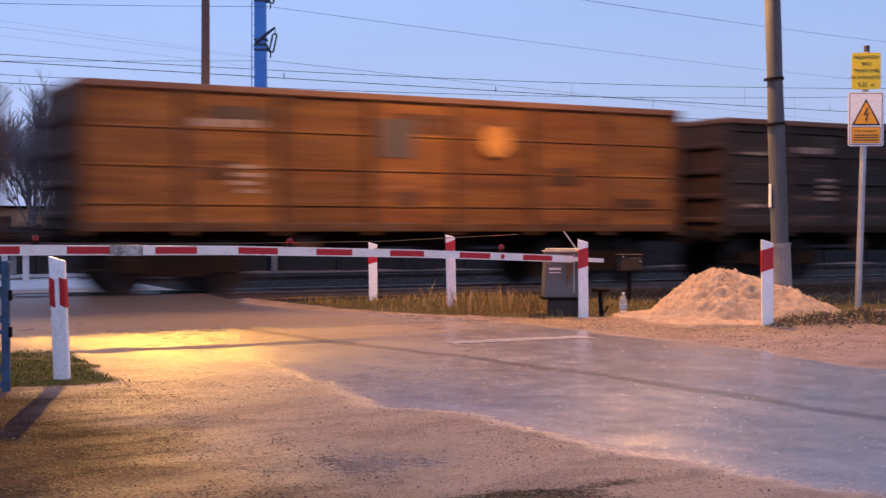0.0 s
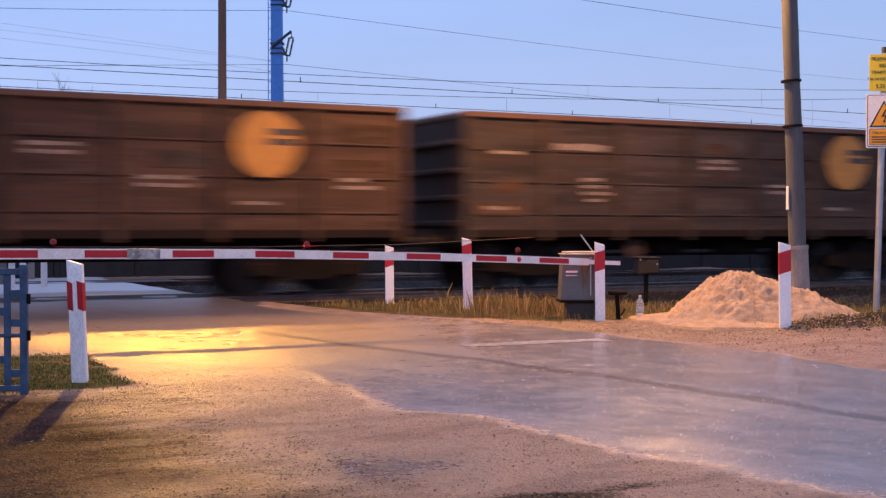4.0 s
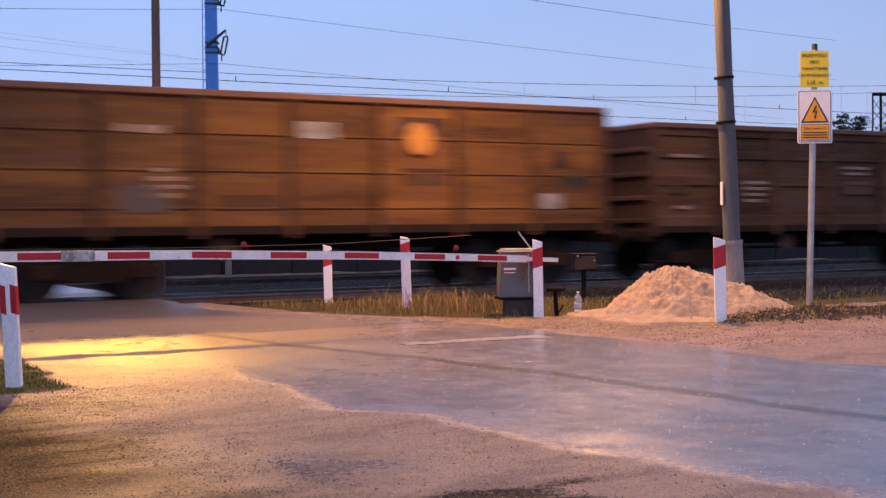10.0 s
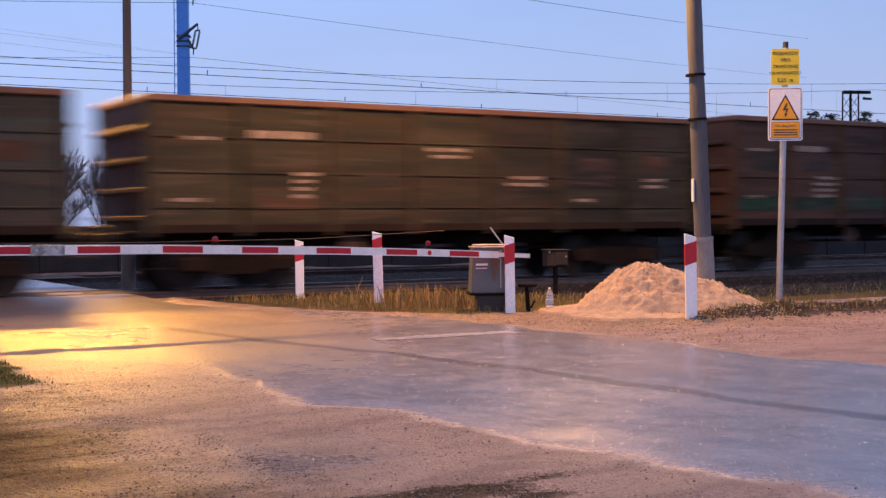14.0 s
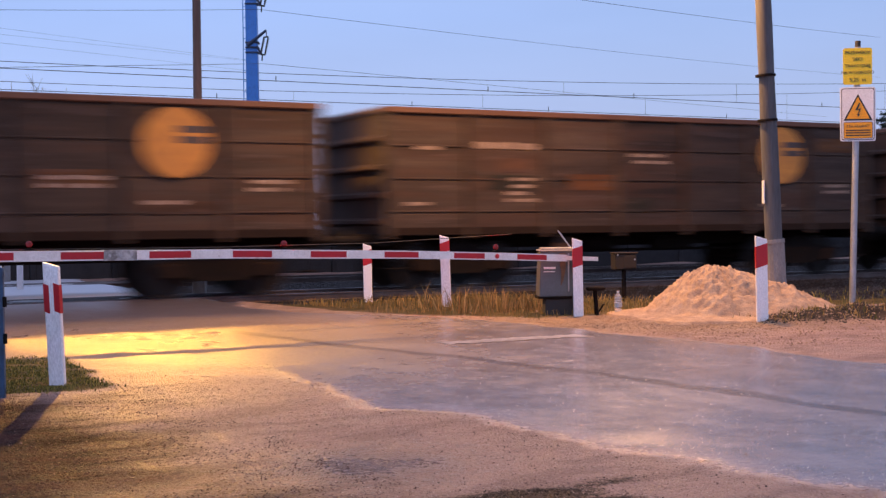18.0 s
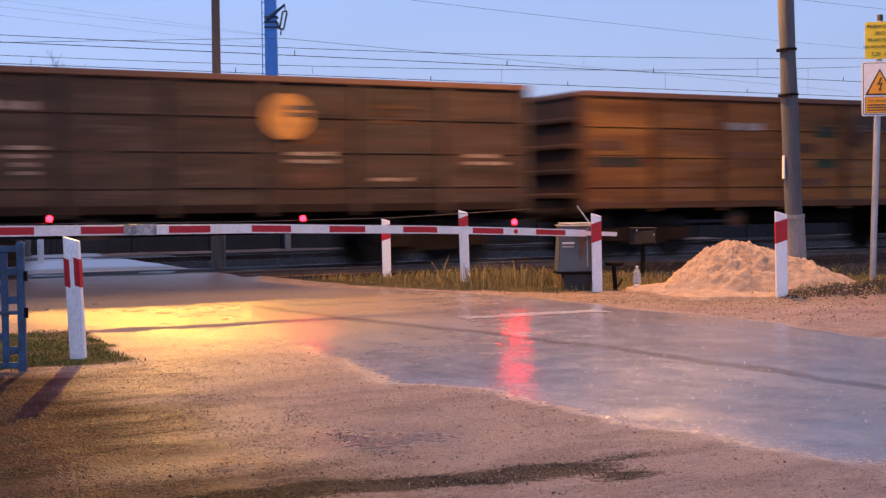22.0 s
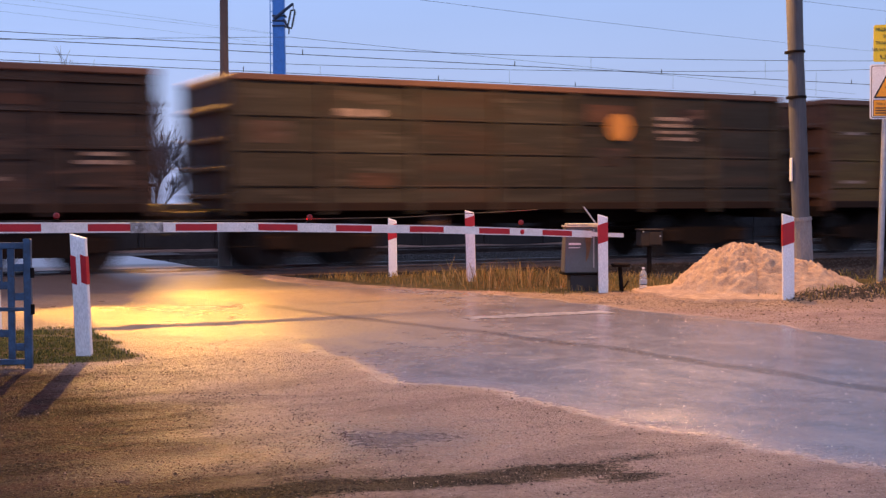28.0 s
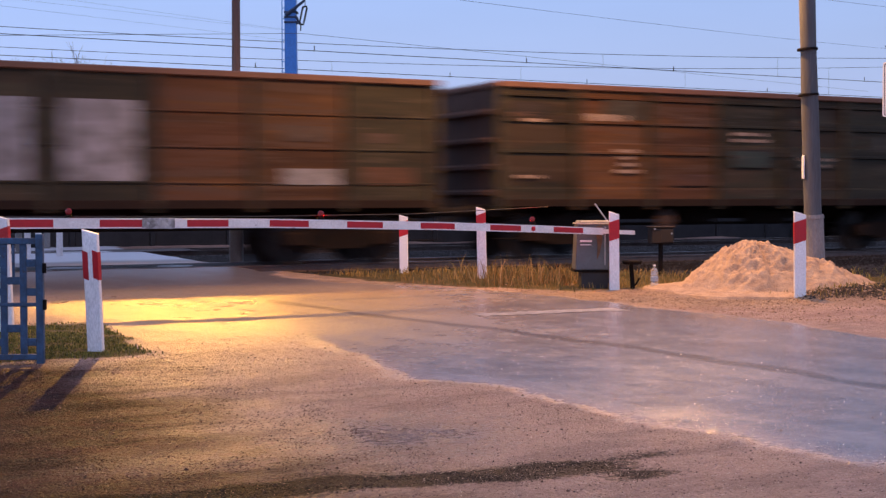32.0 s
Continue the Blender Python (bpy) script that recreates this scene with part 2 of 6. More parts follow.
def part(name, bm, material, parent=None, label=""):
    me = bpy.data.meshes.new(name)
    bm.to_mesh(me)
    bm.free()
    me.materials.append(material)
    ob = new(name, me)
    ob.parent = parent
    if label:
        ob["label"] = label
    return ob


def empty(name, m=None):
    ob = new(name)
    ob.empty_display_size = 0.2
    if m is not None:
        ob.matrix_world = m
    return ob


def box(bm, x0, x1, y0, y1, z0, z1, bevel=0.0, m=None):
    r = bmesh.ops.create_cube(bm, size=1)
    t = Matrix.Translation(((x0 + x1) / 2, (y0 + y1) / 2, (z0 + z1) / 2)) @ Matrix.Diagonal((x1 - x0, y1 - y0, z1 - z0, 1))
    bmesh.ops.transform(bm, matrix=t, verts=r["verts"])
    vs = r["verts"]
    if bevel:
        es = list({e for v in vs for e in v.link_edges})
        out = bmesh.ops.bevel(bm, geom=es, offset=bevel, segments=1, affect="EDGES", profile=0.5)
        vs = list({v for f in out["faces"] for v in f.verts} | {v for v in vs if v.is_valid})
    if m is not None:
        bmesh.ops.transform(bm, matrix=m, verts=[v for v in vs if v.is_valid])
    return bm


def newbox(*a, bevel=0.0):
    return box(bmesh.new(), *a, bevel=bevel)


def rod(bm, a, b, r0, r1=None, n=10, caps=True):
    """A tapered rod from a to b."""
    a, b = Vector(a), Vector(b)
    d = b - a
    q = d.to_track_quat("Z", "Y").to_matrix().to_4x4()
    r1 = r0 if r1 is None else r1
    bmesh.ops.create_cone(bm, cap_ends=caps, segments=n, radius1=r0, radius2=r1, depth=d.length,
                          matrix=Matrix.Translation((a + b) / 2) @ q)
    return bm


def loft(bm, rings, close=True):
    """Faces between rings of equally many points."""
    vs = [[bm.verts.new(p) for p in ring] for ring in rings]
    k = len(vs[0])
    for a, b in zip(vs, vs[1:]):
        for i in range(k if close else k - 1):
            j = (i + 1) % k
            bm.faces.new((a[i], a[j], b[j], b[i]))
    if close:
        bm.faces.new(vs[0][::-1])
        bm.faces.new(vs[-1])
    return bm


def prism(bm, outline, y0, y1):
    """An outline in x and z, drawn out from y0 to y1."""
    return loft(bm, [[(x, y0, z) for x, z in outline], [(x, y1, z) for x, z in outline]])


def recolour(ob, material):
    slot = ob.material_slots[0]
    slot.link = "OBJECT"
    slot.material = material


def sheet_mesh(name, verts, faces, material):
    me = bpy.data.meshes.new(name)
    me.from_pydata(verts, [], faces)
    me.materials.append(material)
    return new(name, me)

# ---- ground: one sheet to the horizon ----


def lines(a, b, step, far):
    mid = list(np.arange(a, b + 1e-6, step))
    lo, hi, d = [a], [b], step
    while hi[-1] < far:
        d *= 1.5
        hi.append(hi[-1] + d)
        lo.append(lo[-1] - d)
    return np.array(lo[:0:-1] + mid + hi[1:])


def smooth(x, a, b):
    t = np.clip((x - a) / (b - a), 0, 1)
    return t * t * (3 - 2 * t)


EDGE_R = ([-60, 5, 9, 12.2, 14.8, 16.3, 17.4, 18.4, 20, 21.9, 60], [10.2, 9.7, 9.45, 9.4, 9.5, 8.9, 8.1, 7.4, 7.2, 7.7, 8.6])
EDGE_L = ([-60, 4.3, 6.9, 8.6, 10.76, 14.38, 16.0, 17.2, 17.9, 21, 26, 60], [5.2, 4.7, 4.5, 4.2, 4.2, 4.95, 5.45, 5.3, 0.5, -1, 1, 1])
rs = np.random.RandomState(7)
_ph = rs.rand(40, 3) * 6.28
_dr = rs.randn(40, 2)
_dr /= np.linalg.norm(_dr, axis=1)[:, None]


def wobble(x, y, size, seed=0):
    """Smooth uneven field of about unit height."""
    out = 0
    for k in range(8):
        i = (k + seed * 5) % 40
        w = (2.1 + k * 0.83) / size
        out = out + np.sin(w * (x * _dr[i, 0] + y * _dr[i, 1]) + _ph[i, 0]) / (1 + 0.35 * k)
    return out / 2.2


def ground_zones(x, y):
    s, q = UX * x + UY * y, -UY * x + UX * y
    wob = wobble(x, y, 1.6) * 0.16 + wobble(x, y, 0.45, 2) * 0.06
    right = np.interp(q, *EDGE_R)
    left = np.interp(q, *EDGE_L)
    road = smooth(right - s + wob, -0.12, 0.22) * smooth(s - left + wob, -0.5, 0.65)
    foot = 21.2 - 5.3 * smooth(s, 12.4, 13.4)
    ballast = smooth(q + wob, foot, foot + 0.7) * (1 - smooth(q, 33.4, 34.4)) * (1 - smooth(right - s, -0.15, 0.35) * smooth(s, -3.5, -2.5))
    island = smooth(3.0 - s + 0.6 * wob, 0.0, 0.2) * smooth(q + 0.5 * wob, 10.55, 10.85) * (1 - smooth(q, 13.4, 14.2))
    verge = smooth(s - right + wob, 0.3, 0.9) * smooth(q, 15.0, 16.2) * (1 - smooth(q, 21.2, 21.9))
    right_grass = smooth(s + wob, 12.4, 13.4) * smooth(q + wob, 14.6, 15.4) * (1 - smooth(q, foot, foot + 0.7))
    field = smooth(q, 34, 35.5)
    grass = np.clip(island + verge + right_grass + field * (1 - road), 0, 1)
    road = road * (1 - ballast)
    z = smooth(q, 14.5, 21.0) * 0.085
    z = z * (1 - ballast) + ballast * (-0.045 + 0.02 * wob)
    z = z - 0.09 * verge * smooth(q, 18, 21.5)
    z = z + (1 - road) * (1 - ballast) * (0.005 * wobble(x, y, 0.8, 3) + 0.006 * wobble(x, y, 0.25, 4))
    z = z + road * 0.006 * wobble(x, y, 1.2, 5)
    z = z + island * 0.012
    # soil ridge at the foot of the sand, along the road
    ridge = np.exp(-((q - 12.85) / 0.55) ** 2) * smooth(s, 11.5, 12.4) * (1 - smooth(s, 16.5, 18.5))
    z = z + ridge * (0.13 + 0.05 * wobble(x, y, 0.5, 6))
    soil = np.clip(ridge * 1.3, 0, 1)
    mud = np.exp(-((q - 5.72 + 0.12 * s - 0.07 * wobble(x, y, 0.6, 1)) / 0.15) ** 2) * smooth(s, 0.2, 1.2) * (1 - smooth(s, 3.3, 4.0))
    mud = np.clip(mud * 1.5 + 0.9 * np.exp(-((q - 5.0) / 0.1) ** 2 - ((s - 3.62) / 0.22) ** 2) + 0.8 * np.exp(-((q - 5.38) / 0.06) ** 2 - ((s - 3.95) / 0.2) ** 2), 0, 1)
    far = smooth(np.hypot(x, y), 70, 200)
    return z * (1 - far), road, grass, ballast, soil, mud


gx, gy = lines(-9.5, 13.0, 0.1, 3500), lines(4.0, 36.0, 0.1, 3500)
GX, GY = np.meshgrid(gx, gy)
gz, g_road, g_grass, g_ballast, g_soil, g_mud = ground_zones(GX.ravel(), GY.ravel())
# the left part of the shoulder is brown earth, the rest sandy
g_s, g_q = UX * GX.ravel() + UY * GY.ravel(), -UY * GX.ravel() + UX * GY.ravel()
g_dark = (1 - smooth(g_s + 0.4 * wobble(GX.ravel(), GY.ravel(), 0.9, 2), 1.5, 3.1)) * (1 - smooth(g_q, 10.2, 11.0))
nx, ny = len(gx), len(gy)
ii = np.arange((nx - 1) * (ny - 1))
c0 = (ii // (nx - 1)) * nx + ii % (nx - 1)
g_me = bpy.data.meshes.new("ground")
g_verts = np.stack([GX.ravel(), GY.ravel(), gz], 1)
g_me.vertices.add(nx * ny)
g_me.vertices.foreach_set("co", g_verts.ravel())
g_me.loops.add(len(ii) * 4)
g_me.loops.foreach_set("vertex_index", np.stack([c0, c0 + 1, c0 + nx + 1, c0 + nx], 1).ravel().astype(np.int32))
g_me.polygons.add(len(ii))
g_me.polygons.foreach_set("loop_start", (ii * 4).astype(np.int32))
g_me.update()
g_me.validate()
g_me.polygons.foreach_set("use_smooth", np.ones(len(ii), dtype=bool))
SEAM = ((-2.6, 16.6), (-1.75, 15.5), (-1.23, 14.7), (0.0, 13.3), (0.89, 12.17), (1.9, 10.6), (2.87, 9.09), (4.4, 6.8), (6.5, 3.5))


def line_distance(x, y, pts):
    best = np.full(x.shape, 99.0)
    for (ax, ay), (bx, by) in zip(pts, pts[1:]):
        t = np.clip(((x - ax) * (bx - ax) + (y - ay) * (by - ay)) / ((bx - ax) ** 2 + (by - ay) ** 2), 0, 1)
        best = np.minimum(best, np.hypot(x - ax - t * (bx - ax), y - ay - t * (by - ay)))
    return best


wx, wy = GX.ravel(), GY.ravel()
g_seam = np.exp(-(line_distance(wx + 0.05 * wobble(wx, wy, 0.5, 3), wy, SEAM) / 0.14) ** 2)
g_pool = np.clip(0.9 * np.exp(-((g_s - 3.1) / 0.75) ** 2 - ((g_q - 6.5) / 0.75) ** 2), 0, 1)
# sand carried onto the road with lamp glow painted in, and the pale stretch beyond the rails
g_sand_glow = np.clip(1.25 * np.exp(-((g_s - 4.9) / 2.2) ** 2 - ((g_q - 14.0) / 3.9) ** 2) + 1.1 * np.exp(-((g_s - 5.4) / 3.2) ** 2 - ((g_q - 16.6) / 2.0) ** 2), 0, 1) * smooth(19.6 - g_q, 0.0, 2.0)
# where the far lamp's glow and a rut's lit edge are painted on
g_glow = np.exp(-((g_s - 4.1) / 1.0) ** 2 - ((g_q - 11.0) / 2.6) ** 2) + 0.8 * np.exp(-((g_s - 2.3 - 0.35 * (g_q - 6.1)) / 0.9) ** 2 - ((g_q - 6.3) / 0.3) ** 2)
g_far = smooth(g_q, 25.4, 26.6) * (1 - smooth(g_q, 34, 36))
g_heap = np.clip(1.4 * np.exp(-((g_s - 11.8) / 3.0) ** 2 - ((g_q - 14.4) / 2.3) ** 2) + 1.4 * np.exp(-((g_s - 8.3) / 1.1) ** 2 - ((g_q - 19.3) / 1.9) ** 2), 0, 1)
# damp carries sand with painted glow, the pale stretch, and more painted glow
# third channel of marks is the train's shade, painted on the road
for nm, cols in (("strewn", (g_heap, g_heap, g_heap)), ("damp", (g_sand_glow, g_far, g_glow)), ("marks", (g_seam, g_pool, smooth(g_q, 17.0, 18.6) * (1 - g_far))), ("zone", (g_road, g_grass, g_ballast)), ("dirt", (g_soil, g_mud, g_dark))):
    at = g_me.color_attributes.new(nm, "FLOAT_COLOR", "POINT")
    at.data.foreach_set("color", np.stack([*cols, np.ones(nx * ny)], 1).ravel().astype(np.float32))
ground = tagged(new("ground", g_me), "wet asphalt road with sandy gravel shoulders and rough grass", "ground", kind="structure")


def ground_material():
    m = bpy.data.materials.new("wet_ground")
    m.use_nodes = True
    nt = m.node_tree
    N, L = nt.nodes, nt.links
    b = N["Principled BSDF"]
    tc = N.new("ShaderNodeTexCoord")

    def noise_(scale, detail=5, rough=0.6, stretch=None, turn=0.0):
        n_ = N.new("ShaderNodeTexNoise")
        n_.inputs["Scale"].default_value, n_.inputs["Detail"].default_value, n_.inputs["Roughness"].default_value = scale, detail, rough
        if stretch:
            mp = N.new("ShaderNodeMapping")
            mp.vector_type = "TEXTURE"
            mp.inputs["Rotation"].default_value = (0, 0, radians(turn))
            mp.inputs["Scale"].default_value = stretch
            L.new(tc.outputs["Object"], mp.inputs[0])
            L.new(mp.outputs[0], n_.inputs["Vector"])
        else:
            L.new(tc.outputs["Object"], n_.inputs["Vector"])
        return n_.outputs[0]

    def rng(v, a, b_, c=0.0, d=1.0):
        r = N.new("ShaderNodeMapRange")
        for k, x in zip(("From Min", "From Max", "To Min", "To Max"), (a, b_, c, d)):
            r.inputs[k].default_value = x
        L.new(v, r.inputs[0])
        return r.outputs[0]

    def mix(f, a, b_):
        x = N.new("ShaderNodeMixRGB")
        for k, v in ((0, f), (1, a), (2, b_)):
            if isinstance(v, (tuple, float)):
                x.inputs[k].default_value = v if isinstance(v, float) else (*v, 1)
            else:
                L.new(v, x.inputs[k])
        return x.outputs[0]

    def calc(op, a, b_):
        x = N.new("ShaderNodeMath")
        x.operation = op
        for k, v in ((0, a), (1, b_)):
            if isinstance(v, float):
                x.inputs[k].default_value = v
            else:
                L.new(v, x.inputs[k])
        return x.outputs[0]

    def zone(name):
        a = N.new("ShaderNodeAttribute")
        a.attribute_name = name
        s_ = N.new("ShaderNodeSeparateColor")
        L.new(a.outputs["Color"], s_.inputs[0])
        return s_.outputs

    z, d, mk, dp = zone("zone"), zone("dirt"), zone("marks"), zone("damp")
    strewn = zone("strewn")[0]
    big, mid, fine, grit = noise_(0.45, 6), noise_(2.6, 6, 0.65), noise_(22, 5, 0.7), noise_(95, 3, 0.7)
    streak = noise_(1.0, 7, 0.68, (1.1, 0.42, 1), TRACK_TURN + 2)
    along_road = noise_(0.8, 5, 0.6, (3.6, 0.5, 1), TRACK_TURN + 97)
    # sandy, dirty shoulder
    shoulder = mix(rng(mid, 0.35, 0.65), (0.40, 0.27, 0.225), (0.60, 0.41, 0.34))
    shoulder = mix(rng(big, 0.42, 0.62), shoulder, (0.48, 0.315, 0.265))
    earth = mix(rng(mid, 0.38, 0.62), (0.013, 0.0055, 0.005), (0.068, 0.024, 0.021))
    # the earth is left paler where the lamp's glow is painted
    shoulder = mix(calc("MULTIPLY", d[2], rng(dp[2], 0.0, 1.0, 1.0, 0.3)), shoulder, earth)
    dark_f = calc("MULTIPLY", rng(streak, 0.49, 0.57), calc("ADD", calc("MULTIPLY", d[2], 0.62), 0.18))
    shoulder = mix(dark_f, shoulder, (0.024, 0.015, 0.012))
    shoulder = mix(calc("MULTIPLY", rng(fine, 0.50, 0.60), rng(d[2], 0.0, 1.0, 0.22, 0.5)), shoulder, (0.09, 0.05, 0.035))
    shoulder = mix(calc("MULTIPLY", rng(noise_(62, 4, 0.75), 0.54, 0.6), rng(d[2], 0.0, 1.0, 0.3, 0.55)), shoulder, (0.06, 0.036, 0.027))
    shoulder = mix(calc("MULTIPLY", rng(grit, 0.57, 0.66), rng(d[2], 0.0, 1.0, 0.6, 0.12)), shoulder, (0.62, 0.44, 0.30))
    shoulder = mix(rng(calc("ADD", strewn, calc("MULTIPLY", calc("SUBTRACT", fine, 0.5), 0.9)), 0.25, 0.7), shoulder, mix(rng(mid, 0.36, 0.62), (0.30, 0.195, 0.125), (0.49, 0.335, 0.215)))
    # asphalt, worn, with sand trodden into it
    tar = mix(rng(mid, 0.3, 0.7), (0.16, 0.138, 0.14), (0.25, 0.215, 0.215))
    tar = mix(calc("MULTIPLY", rng(along_road, 0.42, 0.68), 0.4), tar, (0.31, 0.255, 0.245))
    tar = mix(calc("MULTIPLY", rng(grit, 0.58, 0.68), 0.5), tar, (0.36, 0.32, 0.29))
    grass = mix(rng(mid, 0.35, 0.65), (0.085, 0.075, 0.025), (0.15, 0.105, 0.05))
    stones = mix(rng(fine, 0.35, 0.65), (0.015, 0.014, 0.013), (0.042, 0.037, 0.035))
    soil = mix(rng(mid, 0.35, 0.65), (0.03, 0.023, 0.018), (0.09, 0.064, 0.045))
    edge = calc("ADD", calc("MULTIPLY", z[0], 1.5), calc("MULTIPLY", calc("SUBTRACT", mid, 0.5), 0.9))
    road_f = rng(calc("ADD", edge, calc("MULTIPLY", calc("SUBTRACT", fine, 0.5), 1.0)), 0.25, 1.15)
    # trodden sand, spread to match the lamp's glow painted with it
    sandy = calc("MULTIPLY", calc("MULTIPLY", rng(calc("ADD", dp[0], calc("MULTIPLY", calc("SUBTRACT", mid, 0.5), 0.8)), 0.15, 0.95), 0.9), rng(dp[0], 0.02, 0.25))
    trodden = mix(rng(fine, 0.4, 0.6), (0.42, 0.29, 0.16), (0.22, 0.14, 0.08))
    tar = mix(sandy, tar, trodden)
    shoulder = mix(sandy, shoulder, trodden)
    # pale bluish grey beyond the rails
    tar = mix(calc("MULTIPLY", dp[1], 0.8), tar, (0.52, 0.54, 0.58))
    # shade of the train put into the asphalt colour near the rails
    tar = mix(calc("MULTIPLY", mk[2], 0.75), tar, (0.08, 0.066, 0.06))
    seam_f = calc("MULTIPLY", rng(calc("ADD", mk[0], calc("MULTIPLY", calc("SUBTRACT", mid, 0.5), 0.8)), 0.4, 0.8), 0.8)
    tar = mix(seam_f, tar, (0.05, 0.03, 0.024))
    pool_f = calc("MULTIPLY", rng(calc("ADD", mk[1], calc("ADD", calc("MULTIPLY", calc("SUBTRACT", mid, 0.5), 1.6), calc("MULTIPLY", calc("SUBTRACT", fine, 0.5), 1.2))), 0.3, 0.9), rng(mk[1], 0.03, 0.2))
    shoulder = mix(calc("MULTIPLY", pool_f, 0.6), shoulder, (0.2, 0.165, 0.16))
    shoulder = mix(calc("MULTIPLY", rng(noise_(38, 5, 0.8), 0.55, 0.6), rng(d[2], 0.0, 1.0, 0.22, 0.5)), shoulder, (0.07, 0.042, 0.032))
    road_f = calc("MULTIPLY", road_f, calc("SUBTRACT", 1.0, calc("MULTIPLY", sandy, 0.35)))
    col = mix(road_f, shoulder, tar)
    col = mix(rng(calc("ADD", z[1], calc("MULTIPLY", calc("SUBTRACT", mid, 0.5), 1.0)), 0.4, 0.6), col, grass)
    col = mix(z[2], col, stones)
    soil_f = rng(calc("ADD", d[0], calc("MULTIPLY", calc("SUBTRACT", fine, 0.5), 0.9)), 0.35, 0.55)
    col = mix(soil_f, col, soil)
    mud_f = rng(calc("ADD", d[1], calc("MULTIPLY", calc("SUBTRACT", fine, 0.5), 1.5)), 0.3, 0.7)
    mud_f = calc("MULTIPLY", mud_f, rng(d[1], 0.03, 0.2))
    col = mix(calc("MULTIPLY", mud_f, 0.9), col, (0.02, 0.015, 0.012))
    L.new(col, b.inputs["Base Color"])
    wet = calc("ADD", calc("MULTIPLY", rng(big, 0.35, 0.65), 0.08), calc("MULTIPLY", rng(mid, 0.3, 0.7), 0.10))
    r_road = calc("ADD", calc("ADD", calc("MULTIPLY", wet, 0.4), calc("MULTIPLY", rng(along_road, 0.35, 0.65), 0.05)), 0.165)
    r_road = calc("ADD", r_road, calc("MULTIPLY", mk[2], 0.12))
    r_road = calc("ADD", r_road, calc("MULTIPLY", sandy, 0.14))
    r_road = calc("SUBTRACT", r_road, calc("MULTIPLY", dp[1], -0.2))
    r_sh = calc("SUBTRACT", calc("ADD", calc("MULTIPLY", wet, 1.6), 0.42), calc("ADD", calc("MULTIPLY", pool_f, 0.34), calc("MULTIPLY", sandy, 0.26)))
    glossy = rng(road_f, 0.1, 0.5)
    rough = N.new("ShaderNodeMix")
    L.new(glossy, rough.inputs[0])
    L.new(r_sh, rough.inputs[2])
    L.new(r_road, rough.inputs[3])
    dry = calc("MAXIMUM", calc("MAXIMUM", z[1], z[2]), d[0])
    r2 = N.new("ShaderNodeMix")
    L.new(dry, r2.inputs[0])
    L.new(rough.outputs[0], r2.inputs[2])
    r2.inputs[3].default_value = 0.9
    L.new(r2.outputs[0], b.inputs["Roughness"])
    # wet asphalt shines, trodden earth hardly does
    dull = calc("MAXIMUM", calc("MAXIMUM", calc("MULTIPLY", rng(streak, 0.42, 0.58), 0.9), mud_f), dry)
    dull = calc("MULTIPLY", dull, calc("SUBTRACT", 1.0, pool_f))
    sp = N.new("ShaderNodeMix")
    L.new(glossy, sp.inputs[0])
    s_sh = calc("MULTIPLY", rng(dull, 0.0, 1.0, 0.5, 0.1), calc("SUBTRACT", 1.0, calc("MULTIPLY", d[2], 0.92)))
    # extra shine where the golden lamp glow is painted on
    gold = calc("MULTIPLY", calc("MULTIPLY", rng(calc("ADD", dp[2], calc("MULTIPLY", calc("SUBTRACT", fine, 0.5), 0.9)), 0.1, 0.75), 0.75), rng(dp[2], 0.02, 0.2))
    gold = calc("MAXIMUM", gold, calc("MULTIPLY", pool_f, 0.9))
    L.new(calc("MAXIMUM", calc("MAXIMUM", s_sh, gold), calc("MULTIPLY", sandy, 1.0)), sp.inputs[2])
    # less shine inside the painted train shade, and along the seam
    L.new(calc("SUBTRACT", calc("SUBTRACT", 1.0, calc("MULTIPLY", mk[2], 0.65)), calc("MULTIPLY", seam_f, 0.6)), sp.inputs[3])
    # warm tint paints the lamp's orange and yellow into the reflections
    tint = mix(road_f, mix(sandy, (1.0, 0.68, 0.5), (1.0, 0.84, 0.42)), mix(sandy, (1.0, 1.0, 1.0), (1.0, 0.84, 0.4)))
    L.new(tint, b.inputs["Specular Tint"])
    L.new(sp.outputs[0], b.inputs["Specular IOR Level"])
    firm = calc("MAXIMUM", glossy, calc("MULTIPLY", sandy, 0.7))
    h = calc("ADD", calc("MULTIPLY", fine, 1.0), calc("MULTIPLY", grit, 0.45))
    vor = N.new("ShaderNodeTexVoronoi")
    vor.inputs["Scale"].default_value = 46
    L.new(tc.outputs["Object"], vor.inputs["Vector"])
    h = calc("ADD", h, calc("MULTIPLY", calc("SUBTRACT", 0.6, vor.outputs["Distance"]), rng(firm, 0.2, 0.9, 0.5, 0.06)))
    h = calc("MULTIPLY", calc("SUBTRACT", h, 0.8), rng(firm, 0.2, 0.9, 2.6, 1.0))
    h = calc("ADD", h, calc("MULTIPLY", mid, 0.8))
    h = calc("ADD", h, calc("MULTIPLY", calc("SUBTRACT", streak, 0.5), rng(firm, 0.0, 0.8, 2.0, 0.0)))
    bp = N.new("ShaderNodeBump")
    bp.inputs["Distance"].default_value = 0.02
    st = N.new("ShaderNodeMix")
    L.new(firm, st.inputs[0])
    st.inputs[2].default_value, st.inputs[3].default_value = 1.0, 0.12
    L.new(calc("MAXIMUM", st.outputs[0], calc("MULTIPLY", sandy, 0.36)), bp.inputs["Strength"])
    L.new(h, bp.inputs["Height"])
    L.new(bp.outputs[0], b.inputs["Normal"])
    return m


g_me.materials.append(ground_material())


